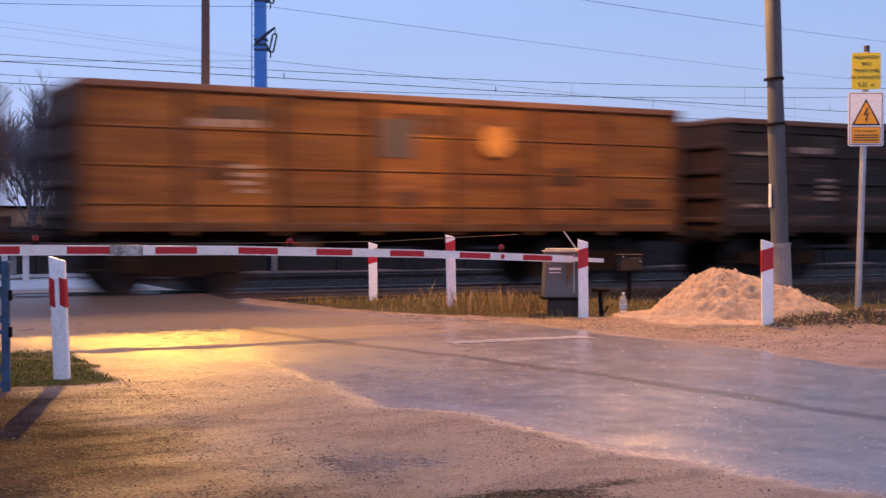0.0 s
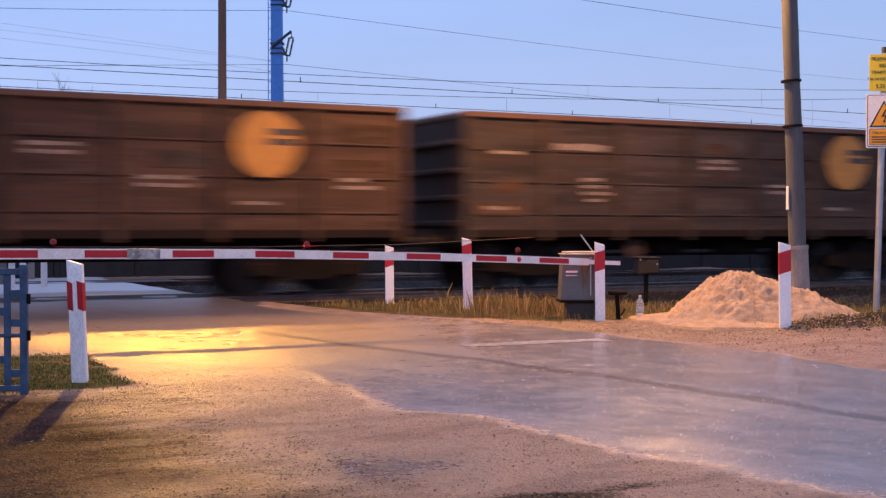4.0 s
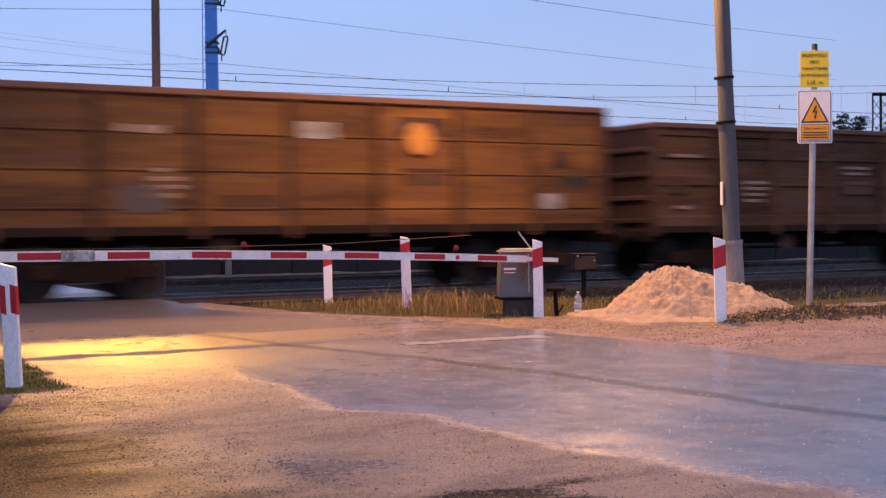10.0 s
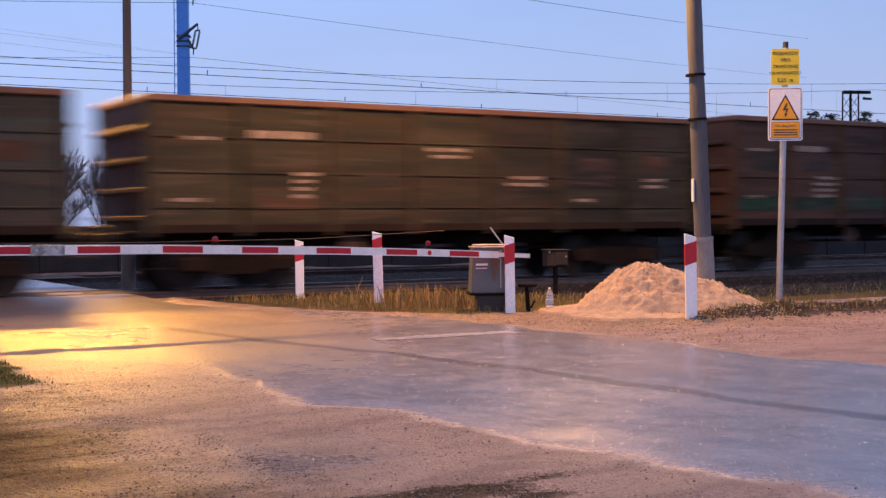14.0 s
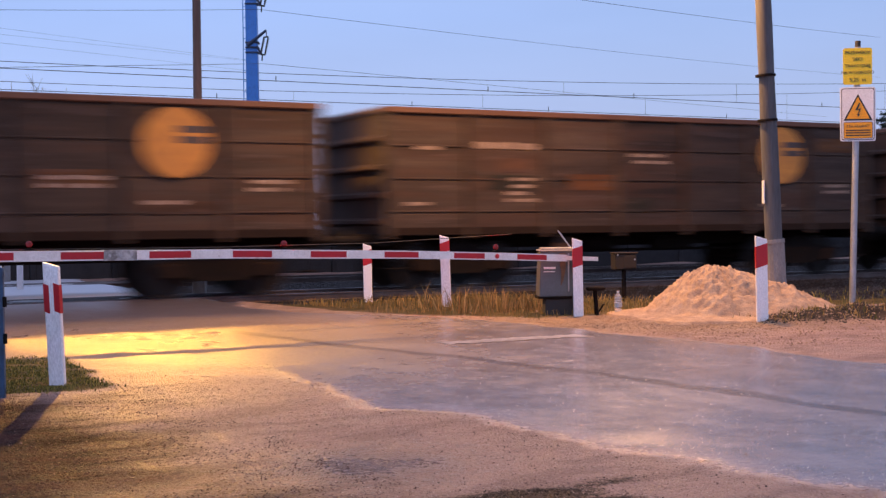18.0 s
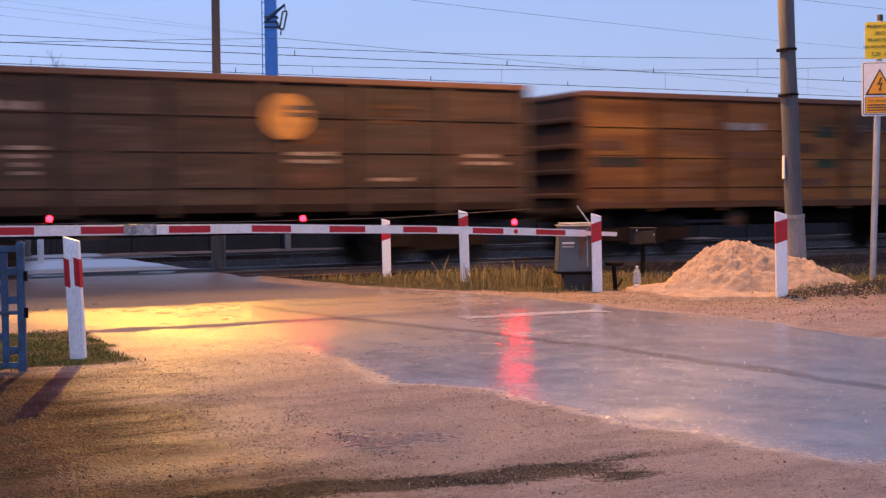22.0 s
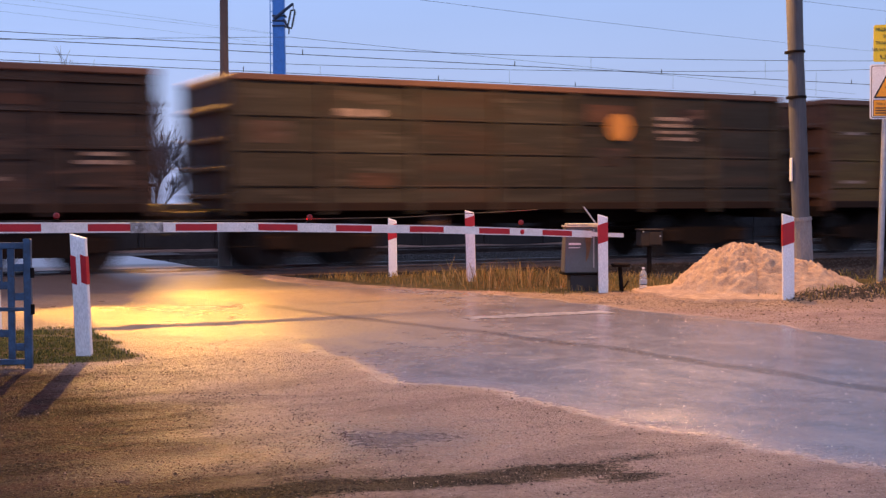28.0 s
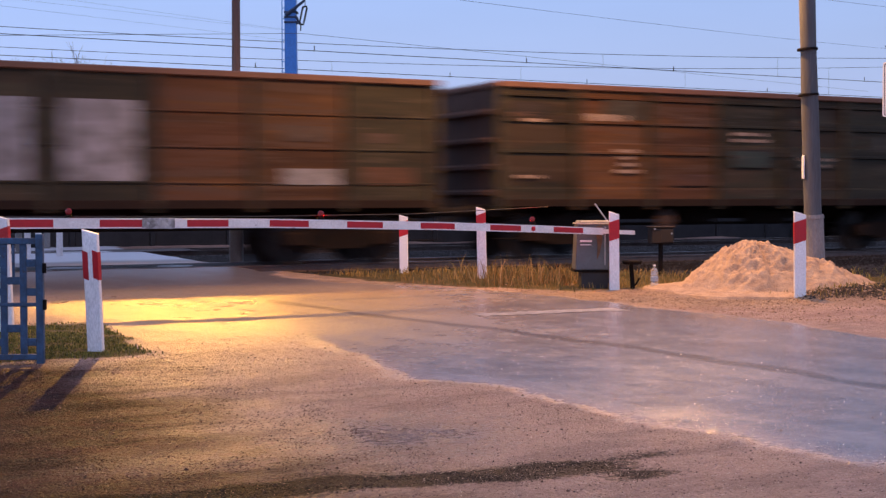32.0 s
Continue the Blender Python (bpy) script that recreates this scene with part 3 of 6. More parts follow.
def ground_z(x, y):
    return float(ground_zones(np.array([x]), np.array([y]))[0][0])


# ---- tracks ----


def rail_mesh(name, s0, s1, q, parent):
    prof = [(-0.065, -0.16), (0.065, -0.16), (0.065, -0.145), (0.012, -0.12), (0.012, -0.04), (0.035, -0.03), (0.035, -0.003), (0.025, 0.0),
            (-0.025, 0.0), (-0.035, -0.003), (-0.035, -0.03), (-0.012, -0.04), (-0.012, -0.12), (-0.065, -0.145)]
    bm = loft(bmesh.new(), [[tuple(sq(s, q + a, RAIL_Z + z)) for a, z in prof] for s in (s0, s1)])
    return part(name, bm, RAIL_TOP, parent)


def track(q, label):
    tr = tagged(empty("railway_track"), label, "railway track", kind="structure")
    for side in (-0.7175, 0.7175):
        rail_mesh("rail", -620, 700, q + side, tr)
    me = None
    for k in range(200):
        s = 8.9 + k * 0.6 if k < 130 else -3.2 - (k - 130) * 0.6
        if me is None:
            bm = newbox(-0.12, 0.12, -1.25, 1.25, -0.2, 0.0, bevel=0.02)
            ob = part("sleeper", bm, SLEEPER, tr)
            me = ob.data
        else:
            ob = new("sleeper", me)
            ob.parent = tr
        ob.matrix_world = along(s, q, RAIL_Z - 0.145, 0.4 * math.sin(k * 2.3))
    return tr


track(TRACK_Q, "near railway track with worn rails on concrete sleepers")
track(31.2, "second railway track with worn rails behind the train")

# crossing plates between and beside the rails
plates = tagged(empty("crossing_deck"), "dark rubber and asphalt level crossing deck flush with rails", "level crossing", kind="structure")
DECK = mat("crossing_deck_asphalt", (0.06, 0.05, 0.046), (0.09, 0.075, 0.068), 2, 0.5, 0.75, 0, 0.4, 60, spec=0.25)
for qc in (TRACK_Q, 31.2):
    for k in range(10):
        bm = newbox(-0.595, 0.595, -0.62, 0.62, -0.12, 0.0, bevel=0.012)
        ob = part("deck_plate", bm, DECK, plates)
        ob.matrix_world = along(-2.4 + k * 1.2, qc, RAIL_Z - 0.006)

# ---- loose stuff on the ground ----


def scatter(name, material, spots, make, label, category, kind="stuff"):
    vs, fs = [], []
    for sp in spots:
        v, f = make(*sp)
        o = len(vs)
        vs += v
        fs += [tuple(i + o for i in x) for x in f]
    return tagged(sheet_mesh(name, vs, fs, material), label, category, kind=kind)


rng_ = random.Random(5)
OCTA = [(1, 0, 0), (0, 1, 0), (-1, 0, 0), (0, -1, 0), (0, 0, 1), (0, 0, -1)]
OCTF = [(0, 1, 4), (1, 2, 4), (2, 3, 4), (3, 0, 4), (1, 0, 5), (2, 1, 5), (3, 2, 5), (0, 3, 5)]


def stone_at(x, y, z, r):
    a = rng_.uniform(0, 6.28)
    c, s = math.cos(a), math.sin(a)
    k = [rng_.uniform(0.65, 1.2) for _ in range(6)]
    sq_ = rng_.uniform(0.45, 0.8)
    return [(x + r * k[i] * (px * c - py * s), y + r * k[i] * (px * s + py * c), z + r * k[i] * pz * sq_ + 0.25 * r)
            for i, (px, py, pz) in enumerate(OCTA)], OCTF


def blade_at(x, y, z, h):
    a, lean = rng_.uniform(0, 6.28), rng_.uniform(0.1, 0.75) * h
    w = rng_.uniform(0.003, 0.007) + 0.004 * h
    c, s = math.cos(a), math.sin(a)
    b = rng_.uniform(0, 6.28)
    lx, ly = lean * math.cos(b), lean * math.sin(b)
    return [(x - w * c, y - w * s, z - 0.01), (x + w * c, y + w * s, z - 0.01), (x + w * 0.7 * c + lx * 0.4, y + w * 0.7 * s + ly * 0.4, z + h * 0.6),
            (x - w * 0.7 * c + lx * 0.4, y - w * 0.7 * s + ly * 0.4, z + h * 0.6), (x + lx, y + ly, z + h)], [(0, 1, 2, 3), (3, 2, 4)]


def spread(n, s0, s1, q0, q1, keep, size):
    """Random places between two lines of the plan that pass a test of the zones."""
    xs, out = np.random.RandomState(n), []
    s = xs.uniform(s0, s1, n)
    q = xs.uniform(q0, q1, n)
    x, y = UX * s - UY * q, UY * s + UX * q
    zz = ground_zones(x, y)
    for i in range(n):
        k = {"road": zz[1][i], "grass": zz[2][i], "ballast": zz[3][i], "soil": zz[4][i], "mud": zz[5][i]}
        k["tuft"] = max(0.0, min(1.0, 0.5 + 1.1 * noise.noise(Vector((float(x[i]), float(y[i]), 0.0)) * 2.6) + 0.5 * noise.noise(Vector((float(x[i]), float(y[i]), 5.0)) * 7)))
        if rng_.random() < keep(k):
            out.append((float(x[i]), float(y[i]), float(zz[0][i]), rng_.uniform(*size) * rng_.uniform(0.6, 1)))
    return out


scatter("gravel", PEBBLE, spread(60000, -0.6, 6.0, 4.2, 10.8, lambda k: 0.62 * (1 - k["road"]) * (1 - k["grass"]) + 0.02 + 0.3 * k["mud"], (0.0016, 0.0055))
        + spread(5200, -0.6, 6.0, 4.2, 12.0, lambda k: 0.3 * (1 - k["road"]) + 0.015, (0.005, 0.012))
        + spread(3600, 4.0, 10.5, 4.5, 15.0, lambda k: 0.08 + 0.4 * (1 - k["road"]), (0.003, 0.009)),
        stone_at, "small loose stones scattered on the wet shoulder", "gravel")
scatter("earth_crumbs", EARTH_BITS, spread(34000, -0.8, 3.0, 5.6, 10.7, lambda k: 0.75 * (1 - k["road"]) * (1 - k["grass"]) * k["tuft"], (0.002, 0.008)), stone_at,
        "crumbs of brown earth on the trodden shoulder", "earth")
scatter("pale_grit", FLECK, spread(26000, 2.6, 6.6, 4.0, 8.6, lambda k: 0.42 * (1 - k["road"]) + 0.05, (0.0016, 0.005)) + spread(2400, 3.6, 9.5, 5.0, 13.0, lambda k: 0.2, (0.003, 0.007)),
        stone_at, "pale grit flecks strewn over the wet road", "grit")
scatter("mud_crumbs", LITTER, spread(44000, 0.0, 4.4, 4.7, 6.0, lambda k: 0.6 * min(1.0, 1.3 * k["mud"]) * k["tuft"], (0.002, 0.007)), stone_at,
        "black crumbs of mud and rotten grass in a wet strip", "mud")
scatter("ballast", STONE, spread(26000, 7.5, 36.0, 21.3, 33.5, lambda k: k["ballast"], (0.02, 0.045)) + spread(6000, 12.4, 26.0, 15.8, 21.4, lambda k: 0.8 * k["ballast"], (0.015, 0.04)), stone_at,
        "grey crushed stone ballast along the tracks", "ballast")
scatter("verge_grass", GRASS_DRY, spread(11000, 8.4, 14.5, 15.2, 21.6, lambda k: 0.9 * k["grass"] * k["tuft"], (0.03, 0.17))
        + spread(3600, 11.3, 16.5, 12.2, 13.4, lambda k: 0.75 * k["soil"] * k["tuft"], (0.03, 0.12)) + spread(900, 9.4, 11.0, 16.4, 18.5, lambda k: 0.8 * k["grass"] * k["tuft"], (0.2, 0.46)), blade_at,
        "dry yellow grass on the verge beside the track", "grass")
scatter("roadside_grass", GRASS_GREEN, spread(42000, 1.0, 3.3, 10.1, 14.2, lambda k: 0.9 * k["grass"] * k["tuft"], (0.006, 0.036))
        + spread(5000, 11.5, 24.0, 12.2, 18.5, lambda k: (0.7 * k["grass"] + 0.5 * k["soil"]) * k["tuft"], (0.03, 0.15)), blade_at,
        "short rough green grass beside the road", "grass")
scatter("soil_clods", CLOD, spread(9000, 11.4, 17.5, 12.1, 13.5, lambda k: 0.8 * k["soil"] * k["tuft"], (0.008, 0.034)), stone_at,
        "dark clods of turned soil beside the sand", "soil")

# road marking and seam
def ground_strip(name, a, b, width, material, label, lift=0.004, n=40, ragged=0.25):
    bm = bmesh.new()
    a, b = Vector(a), Vector(b)
    side = Vector((-(b - a).y, (b - a).x)).normalized() * width / 2
    prev = None
    for i in range(n + 1):
        c = a.lerp(b, i / n)
        w0, w1 = (1 - ragged * rng_.random()), (1 - ragged * rng_.random())
        l, r = c + side * w0, c - side * w1
        row = [bm.verts.new((l.x, l.y, ground_z(l.x, l.y) + lift)), bm.verts.new((r.x, r.y, ground_z(r.x, r.y) + lift))]
        if prev:
            bm.faces.new((prev[0], prev[1], row[1], row[0]))
        prev = row
    return tagged(part(name, bm, material), label, "road marking", kind="structure")


ground_strip("stop_line", (0.04, 14.58), (1.74, 15.45), 0.46, ROAD_PAINT, "worn white stop line on wet asphalt", ragged=0.45)
# ---- sand pile ----


def sand_pile():
    bm = bmesh.new()
    rings, n = 92, 210
    cx, cy = 3.98, 18.5
    prev = None
    top = bm.verts.new((cx, cy, 0))
    for r in range(1, rings + 1):
        ring = []
        f = r / rings
        for k in range(n):
            a = 2 * math.pi * k / n
            rx, ry = (2.75, 1.6) if math.cos(a) > 0 else (1.6, 1.6)
            d = f * (1 + 0.07 * math.sin(3 * a + 1) + 0.05 * math.sin(5 * a))
            ring.append(bm.verts.new((cx + rx * d * math.cos(a), cy + ry * d * math.sin(a), f)))
        for k in range(n):
            j = (k + 1) % n
            bm.faces.new((prev[k], ring[k], ring[j], prev[j]) if prev else (top, ring[k], ring[j]))
        prev = ring
    for v in bm.verts:
        f = v.co.z if v is not top else 0.0
        p = Vector((v.co.x, v.co.y, 0))
        # tipped cone, steep towards the bottle and drawn out the other way, on a low apron
        u, w = v.co.x - cx + 0.06 * noise.noise(p * 2.3), v.co.y - cy + 0.06 * noise.noise(p * 2.3 + Vector((7, 2, 0)))
        d = math.hypot(u / (1.95 if u > 0 else 1.12), w / 1.2)
        h = 0.725 * max(0.0, 1 - d ** (1.12 if u > 0 else 1.45))
        h = max(h, 0.2 * (1 - f) + 0.05 * smooth(np.float64(v.co.x), 5.3, 5.7) * (1 - f) * 4 * max(0.0, noise.noise(p * 2.1)))
        near = noise.voronoi(p * 7.5)[0][0]
        small = noise.voronoi(p * 17 + Vector((1, 5, 0)))[0][0]
        lump = 0.085 * (0.25 - near * near) + 0.075 * (0.25 - small * small) + noise.noise(p * 3.1) * 0.05 - max(0.0, noise.noise(p * 8)) * 0.02 + noise.noise(p * 22) * 0.016 + noise.noise(p * 45) * 0.012
        v.co.z = h + lump * (0.3 + 0.7 * min(1, h * 3)) * (1 - f ** 6) + (0.02 if f < 0.95 else -0.05)
    bmesh.ops.recalc_face_normals(bm, faces=bm.faces)
    for f in bm.faces:
        f.smooth = True
    ob = part("sand_pile", bm, SAND)
    return tagged(ob, "heap of damp yellow sand beside the road", "sand pile")


heap = sand_pile().data
spill = []
for v in random.Random(3).sample(list(heap.vertices), 450):
    if v.co.z > 0.04 and v.co.y < 19.2:
        spill.append((v.co.x, v.co.y, v.co.z - 0.01, rng_.uniform(0.006, 0.02)))
for i in range(5200):
    a, d = rng_.uniform(0, 6.28), abs(rng_.gauss(0, 1))
    x, y = 3.9 + 1.9 * d * math.cos(a), 17.4 + 0.9 * d * math.sin(a)
    if UX * x + UY * y > np.interp(-UY * x + UX * y, *EDGE_R) - 0.2:
        spill.append((x, y, ground_z(x, y), 0.005 + 0.02 * rng_.random() ** 3))
scatter("trodden_sand", SAND_BITS, spread(26000, 8.2, 17.0, 10.2, 18.0, lambda k: 0.8 * (1 - k["road"]) * (1 - k["grass"]) * (1 - 0.6 * k["soil"]) * k["tuft"], (0.004, 0.017)), stone_at,
        "crumbled sand and grit trodden along the roadside", "sand")
scatter("spilled_sand", SAND, spill, stone_at, "lumps of sand spilled round the heap", "sand")

# ---- guard posts ----


def guard_post(place, height, width, label, lean=(0, 0), turn=0, band=(0.66, 0.86), two_bars=False):
    """Flat white post with a slanting top and a red slanting band."""
    m = pose(place[0], place[1], ground_z(*place[:2]) if len(place) < 3 else place[2], lean[0], lean[1], turn)
    post = empty("guard_post", m)
    w, d = width / 2, width * 0.22

    def slab(z0l, z0r, z1l, z1r, grow, x0=-w, x1=w):
        bm = bmesh.new()
        g = grow
        ol = [(x0 - g, z0l), (x1 + g, z0r), (x1 + g, z1r), (x0 - g, z1l)]
        prism(bm, ol, -d - g, d + g)
        bmesh.ops.recalc_face_normals(bm, faces=bm.faces)
        es = [e for e in bm.edges if abs(e.verts[0].co.y - e.verts[1].co.y) < 1e-6]
        bmesh.ops.bevel(bm, geom=es, offset=0.008 if not grow else 0.001, segments=1, affect="EDGES")
        return bm
    sl = width * 0.32
    part("shaft", slab(-0.25, -0.25, height, height - sl, 0), WHITE_POST, post)
    if two_bars:
        z0, z1 = height * band[0], height * band[1]
        for x0, x1 in ((-w, -w * 0.32), (w * 0.32, w)):
            part("red_band", slab(z0, z0 - sl * 0.5, z1, z1 - sl * 0.5, 0.002, x0, x1), RED, post, "red reflective strip")
    else:
        z0, z1 = height * band[0], height * band[1]
        part("red_band", slab(z0, z0 + sl, z1, z1 + sl, 0.002), RED, post, "slanting red band")
    return tagged(post, label, "guard post", "red and white posts by the crossing")


guard_post((-3.22, 10.98), 1.04, 0.135, "white guard post with twin red reflectors on the grass island", (0, -2.4), -8, (0.60, 0.83), True)
guard_post((-1.23, 22.9, 0.0), 1.04, 0.15, "white guard post with a red band near the rails", (0, -0.4), 0, (0.62, 0.86))
guard_post((0.14, 20.75), 1.15, 0.15, "white guard post with a red band on the dry verge", (0, -1.4), 0, (0.74, 0.88))
guard_post((2.02, 18.66), 1.13, 0.14, "white guard post with a red band holding the barrier tip", (0, -0.6), 0, (0.62, 0.86))
guard_post((4.25, 17.0), 1.12, 0.15, "white guard post with a red band before the sand heap", (0, -0.7), 0, (0.62, 0.87))
guard_post((-4.55, 12.5), 1.15, 0.16, "white guard post with a red band behind the blue fence", (0, -2), 0, (0.7, 0.85))
for x, y, h in ((-9.55, 27.6, 0.95), (-9.05, 28.2, 0.98), (-9.75, 28.9, 0.95)):
    guard_post((x, y, 0.09), h, 0.13, "white guard post with a red band across the rails", (0, 0), 0, (0.62, 0.86))
for s, q, h in ((5.0, 31.6, 1.0), (6.0, 33.6, 1.0), (13.0, 33.8, 1.0)):
    g = empty("concrete_stub", along(s, q, 0.0))
    part("stub", newbox(-0.07, 0.07, -0.07, 0.07, -0.1, h, bevel=0.012), CONCRETE, g)
    tagged(g, "short grey concrete marker post beyond the rails", "marker post", "marker posts beyond the rails")

# ---- barrier ----
ARM_Q = 15.68


def arm_at(s):
    """Height and depth of the arm along its run; it droops towards the tip."""
    return np.interp(s, [0.8, 2.5, 5.5, 8.0, 9.5, 10.6, 11.2], [1.035, 1.03, 1.005, 0.945, 0.89, 0.842, 0.815])


def barrier():
    b = empty("level_crossing_barrier", along(0, ARM_Q, 0))
    st = [0.8 + 0.1 * k for k in range(int((10.6 - 0.8) / 0.1) + 1)]
    hh = lambda s: 0.062 - 0.0016 * (s - 3)

    def run(s0, s1, grow, dz=0.0, scale=1.0):
        bm = bmesh.new()
        ss = [s0] + [s for s in st if s0 < s < s1] + [s1]
        loft(bm, [[(s, -0.035 - grow, arm_at(s) - hh(s) * scale + dz), (s, 0.035 + grow, arm_at(s) - hh(s) * scale + dz), (s, 0.035 + grow, arm_at(s) + hh(s) * scale + dz),
                   (s, -0.035 - grow, arm_at(s) + hh(s) * scale + dz)] for s in ss])
        bmesh.ops.recalc_face_normals(bm, faces=bm.faces)
        return bm
    part("arm", run(0.8, 10.6, 0), WHITE, b, "long white aluminium boom")
    for s0, s1 in ARM_RED:
        part("red_stripe", run(s0, s1, 0.003, 0, 0.72), RED, b, "red reflective stripe")
    tip = part("tip", run(10.45, 11.16, -0.012, 0, 0.62), WHITE, b, "slimmer white end piece")
    part("joint", run(ARM_JOINT - 0.2, ARM_JOINT + 0.2, 0.014, 0, 1.08), ALLOY, b, "bare mottled aluminium clamp sleeve")
    for k in (-0.13, 0.0, 0.13):
        bm = rod(bmesh.new(), (ARM_JOINT + k, -0.06, arm_at(ARM_JOINT)), (ARM_JOINT + k, 0.06, arm_at(ARM_JOINT)), 0.018, n=8)
        part("bolt", bm, STEEL, b)
    for s in ARM_LAMPS:
        z = arm_at(s) + hh(s)
        lamp = part("lamp_housing", newbox(s - 0.05, s + 0.05, -0.03, 0.03, z, z + 0.025, bevel=0.006), DARK_IRON, b, "small dark lamp base")
        bm = bmesh.new()
        loft(bm, [[(s + r * math.cos(t), r * math.sin(t), z + 0.025 + h) for t in [2 * math.pi * i / 14 for i in range(14)]]
                  for r, h in ((0.034, 0), (0.034, 0.008), (0.012, 0.012), (0.012, 0.02))])
        part("swivel", bm, DARK_IRON, lamp)
        bm = bmesh.new()
        ring = lambda y, r: [(r * math.cos(t), y, r * math.sin(t)) for t in [2 * math.pi * i / 18 for i in range(18)]]
        loft(bm, [ring(-0.018, 0.030), ring(-0.008, 0.040), ring(0.008, 0.040), ring(0.02, 0.026)])
        bmesh.ops.recalc_face_normals(bm, faces=bm.faces)
        disc = part("beacon_disc", bm, RED_LENS, lamp, "turning red warning light with a glowing face")
        disc.data.materials.append(RED_GLOW)
        for f in disc.data.polygons:
            if f.center.y < -0.011:
                f.material_index = 1
        disc.location = (s, 0, z + 0.078)
        BEACONS.append((disc, s, z + 0.078))
    bm = bmesh.new()
    bmesh.ops.create_uvsphere(bm, u_segments=14, v_segments=8, radius=0.034, matrix=Matrix.Translation((ARM_DOT, -0.04, arm_at(ARM_DOT))) @ Matrix.Diagonal((1, 0.4, 1, 1)))
    part("reflector", bm, RED, b, "round red reflector")
    cable = bmesh.new()
    pts = [(2.0, 0.0, arm_at(2.0) + 0.08), (5.4, 0.02, arm_at(5.4) + 0.085), (7.6, 0.05, 1.11), (9.75, 0.1, 1.20)]
    for a, c in zip(pts, pts[1:]):
        rod(cable, a, c, 0.005, n=5)
    part("stay_cable", cable, BLACK, b)
    return tagged(b, "lowered red and white striped level crossing barrier boom", "barrier")


BEACONS = []
RED_GLOW = glow("red_light", (1.0, 0.0004, 0.001), 420.0)
RED_LENS = mat("red_lamp_lens", (0.22, 0.01, 0.012), (0.12, 0.006, 0.008), 5, 0.3, 0.2, 0, 0, 50)
ARM_RED = [(2.342, 2.868), (3.406, 3.919), (4.47, 4.995), (5.536, 6.063), (6.597, 7.107), (7.664, 8.177), (8.731, 9.219), (9.757, 10.251)]
ARM_JOINT = 4.113
ARM_LAMPS = [3.052, 6.243, 9.421]
ARM_DOT = 9.421
barrier()

# ---- relay box, small post and bottle ----


def relay_box():
    x, y, _ = (1.755, 19.1, 0)
    b = empty("relay_box", pose(x, y, ground_z(x, y), 0, 0, 4))
    part("base", newbox(-0.2, 0.24, -0.16, 0.16, -0.2, 0.24, bevel=0.01), BLACK, b, "black box foot")
    part("flange", newbox(-0.31, 0.3, -0.2, 0.2, 0.24, 0.275, bevel=0.008), DARK_IRON, b)
    bm = bmesh.new()
    loft(bm, [[(-0.29, -0.2, 0.275), (0.27, -0.2, 0.275), (0.27, 0.2, 0.275), (-0.29, 0.2, 0.275)],
              [(-0.26, -0.17, 0.93), (0.25, -0.17, 0.93), (0.25, 0.17, 0.93), (-0.26, 0.17, 0.93)]])
    bmesh.ops.recalc_face_normals(bm, faces=bm.faces)
    bmesh.ops.bevel(bm, geom=list(bm.edges), offset=0.012, segments=2, affect="EDGES")
    part("body", bm, GREY_BOX, b, "grey painted steel cabinet")
    bm = box(bmesh.new(), -0.28, 0.27, -0.2, 0.2, 0.93, 0.955, 0.008)
    box(bm, -0.24, 0.23, -0.16, 0.16, 0.955, 0.985, 0.012)
    part("lid", bm, mat("pale_lid_paint", (0.34, 0.33, 0.32), (0.2, 0.19, 0.18), 5, 0.6, 0.5, 0.1, 0.2, 60), b, "pale metal lid")
    part("maker_mark", newbox(-0.225, -0.05, -0.197, -0.19, 0.675, 0.705), SIGN_WHITE, b, "white lettering as a plain bar")
    part("maker_mark", newbox(-0.225, -0.06, -0.2, -0.193, 0.63, 0.642), SIGN_WHITE, b, "white lettering as a plain bar")
    part("seam_strip", newbox(0.13, 0.15, -0.197, -0.18, 0.3, 0.9, bevel=0.003), STEEL, b)
    part("rust_run", prism(bmesh.new(), [(0.0, 0.9), (0.09, 0.91), (0.10, 0.7), (0.06, 0.5), (0.02, 0.42), (0.03, 0.62)], -0.199, -0.19), mat("rust_run", (0.16, 0.085, 0.045), (0.1, 0.06, 0.035), 9, 0.7, 0.8), b, "brown rust run down the door")
    part("hinge_bracket", newbox(0.2, 0.3, -0.23, -0.16, 0.32, 0.36, bevel=0.005), STEEL, b)
    part("conduit", rod(bmesh.new(), (0.22, -0.21, 0.0), (0.22, -0.21, 0.75), 0.02, n=10), STEEL, b)
    part("rod", rod(bmesh.new(), (0.22, 0.05, 0.97), (0.03, 0.05, 1.23), 0.011, n=8), STEEL, b, "slanting steel rod")
    return tagged(b, "grey steel relay box on a black foot beside the barrier", "relay box")


relay_box()


def low_post():
    x, y = 2.33, 19.0
    b = empty("cable_marker", pose(x, y, ground_z(x, y), 0, 0, 0))
    part("stem", rod(bmesh.new(), (0.0, 0, -0.1), (-0.03, 0, 0.36), 0.034, 0.03, 10), DARK_IRON, b)
    bm = rod(bmesh.new(), (-0.02, 0, 0.36), (-0.02, 0, 0.40), 0.13, 0.15, 16)
    part("cap", bm, DARK_IRON, b, "dark flat mushroom cap")
    part("rim", rod(bmesh.new(), (-0.02, 0, 0.40), (-0.02, 0, 0.415), 0.15, 0.13, 16), DARK_IRON, b)
    part("foot", rod(bmesh.new(), (0.02, -0.03, 0.05), (0.09, -0.03, 0.16), 0.012, n=8), DARK_IRON, b)
    return tagged(b, "low dark iron post with a flat cap beside the verge", "marker post")


low_post()


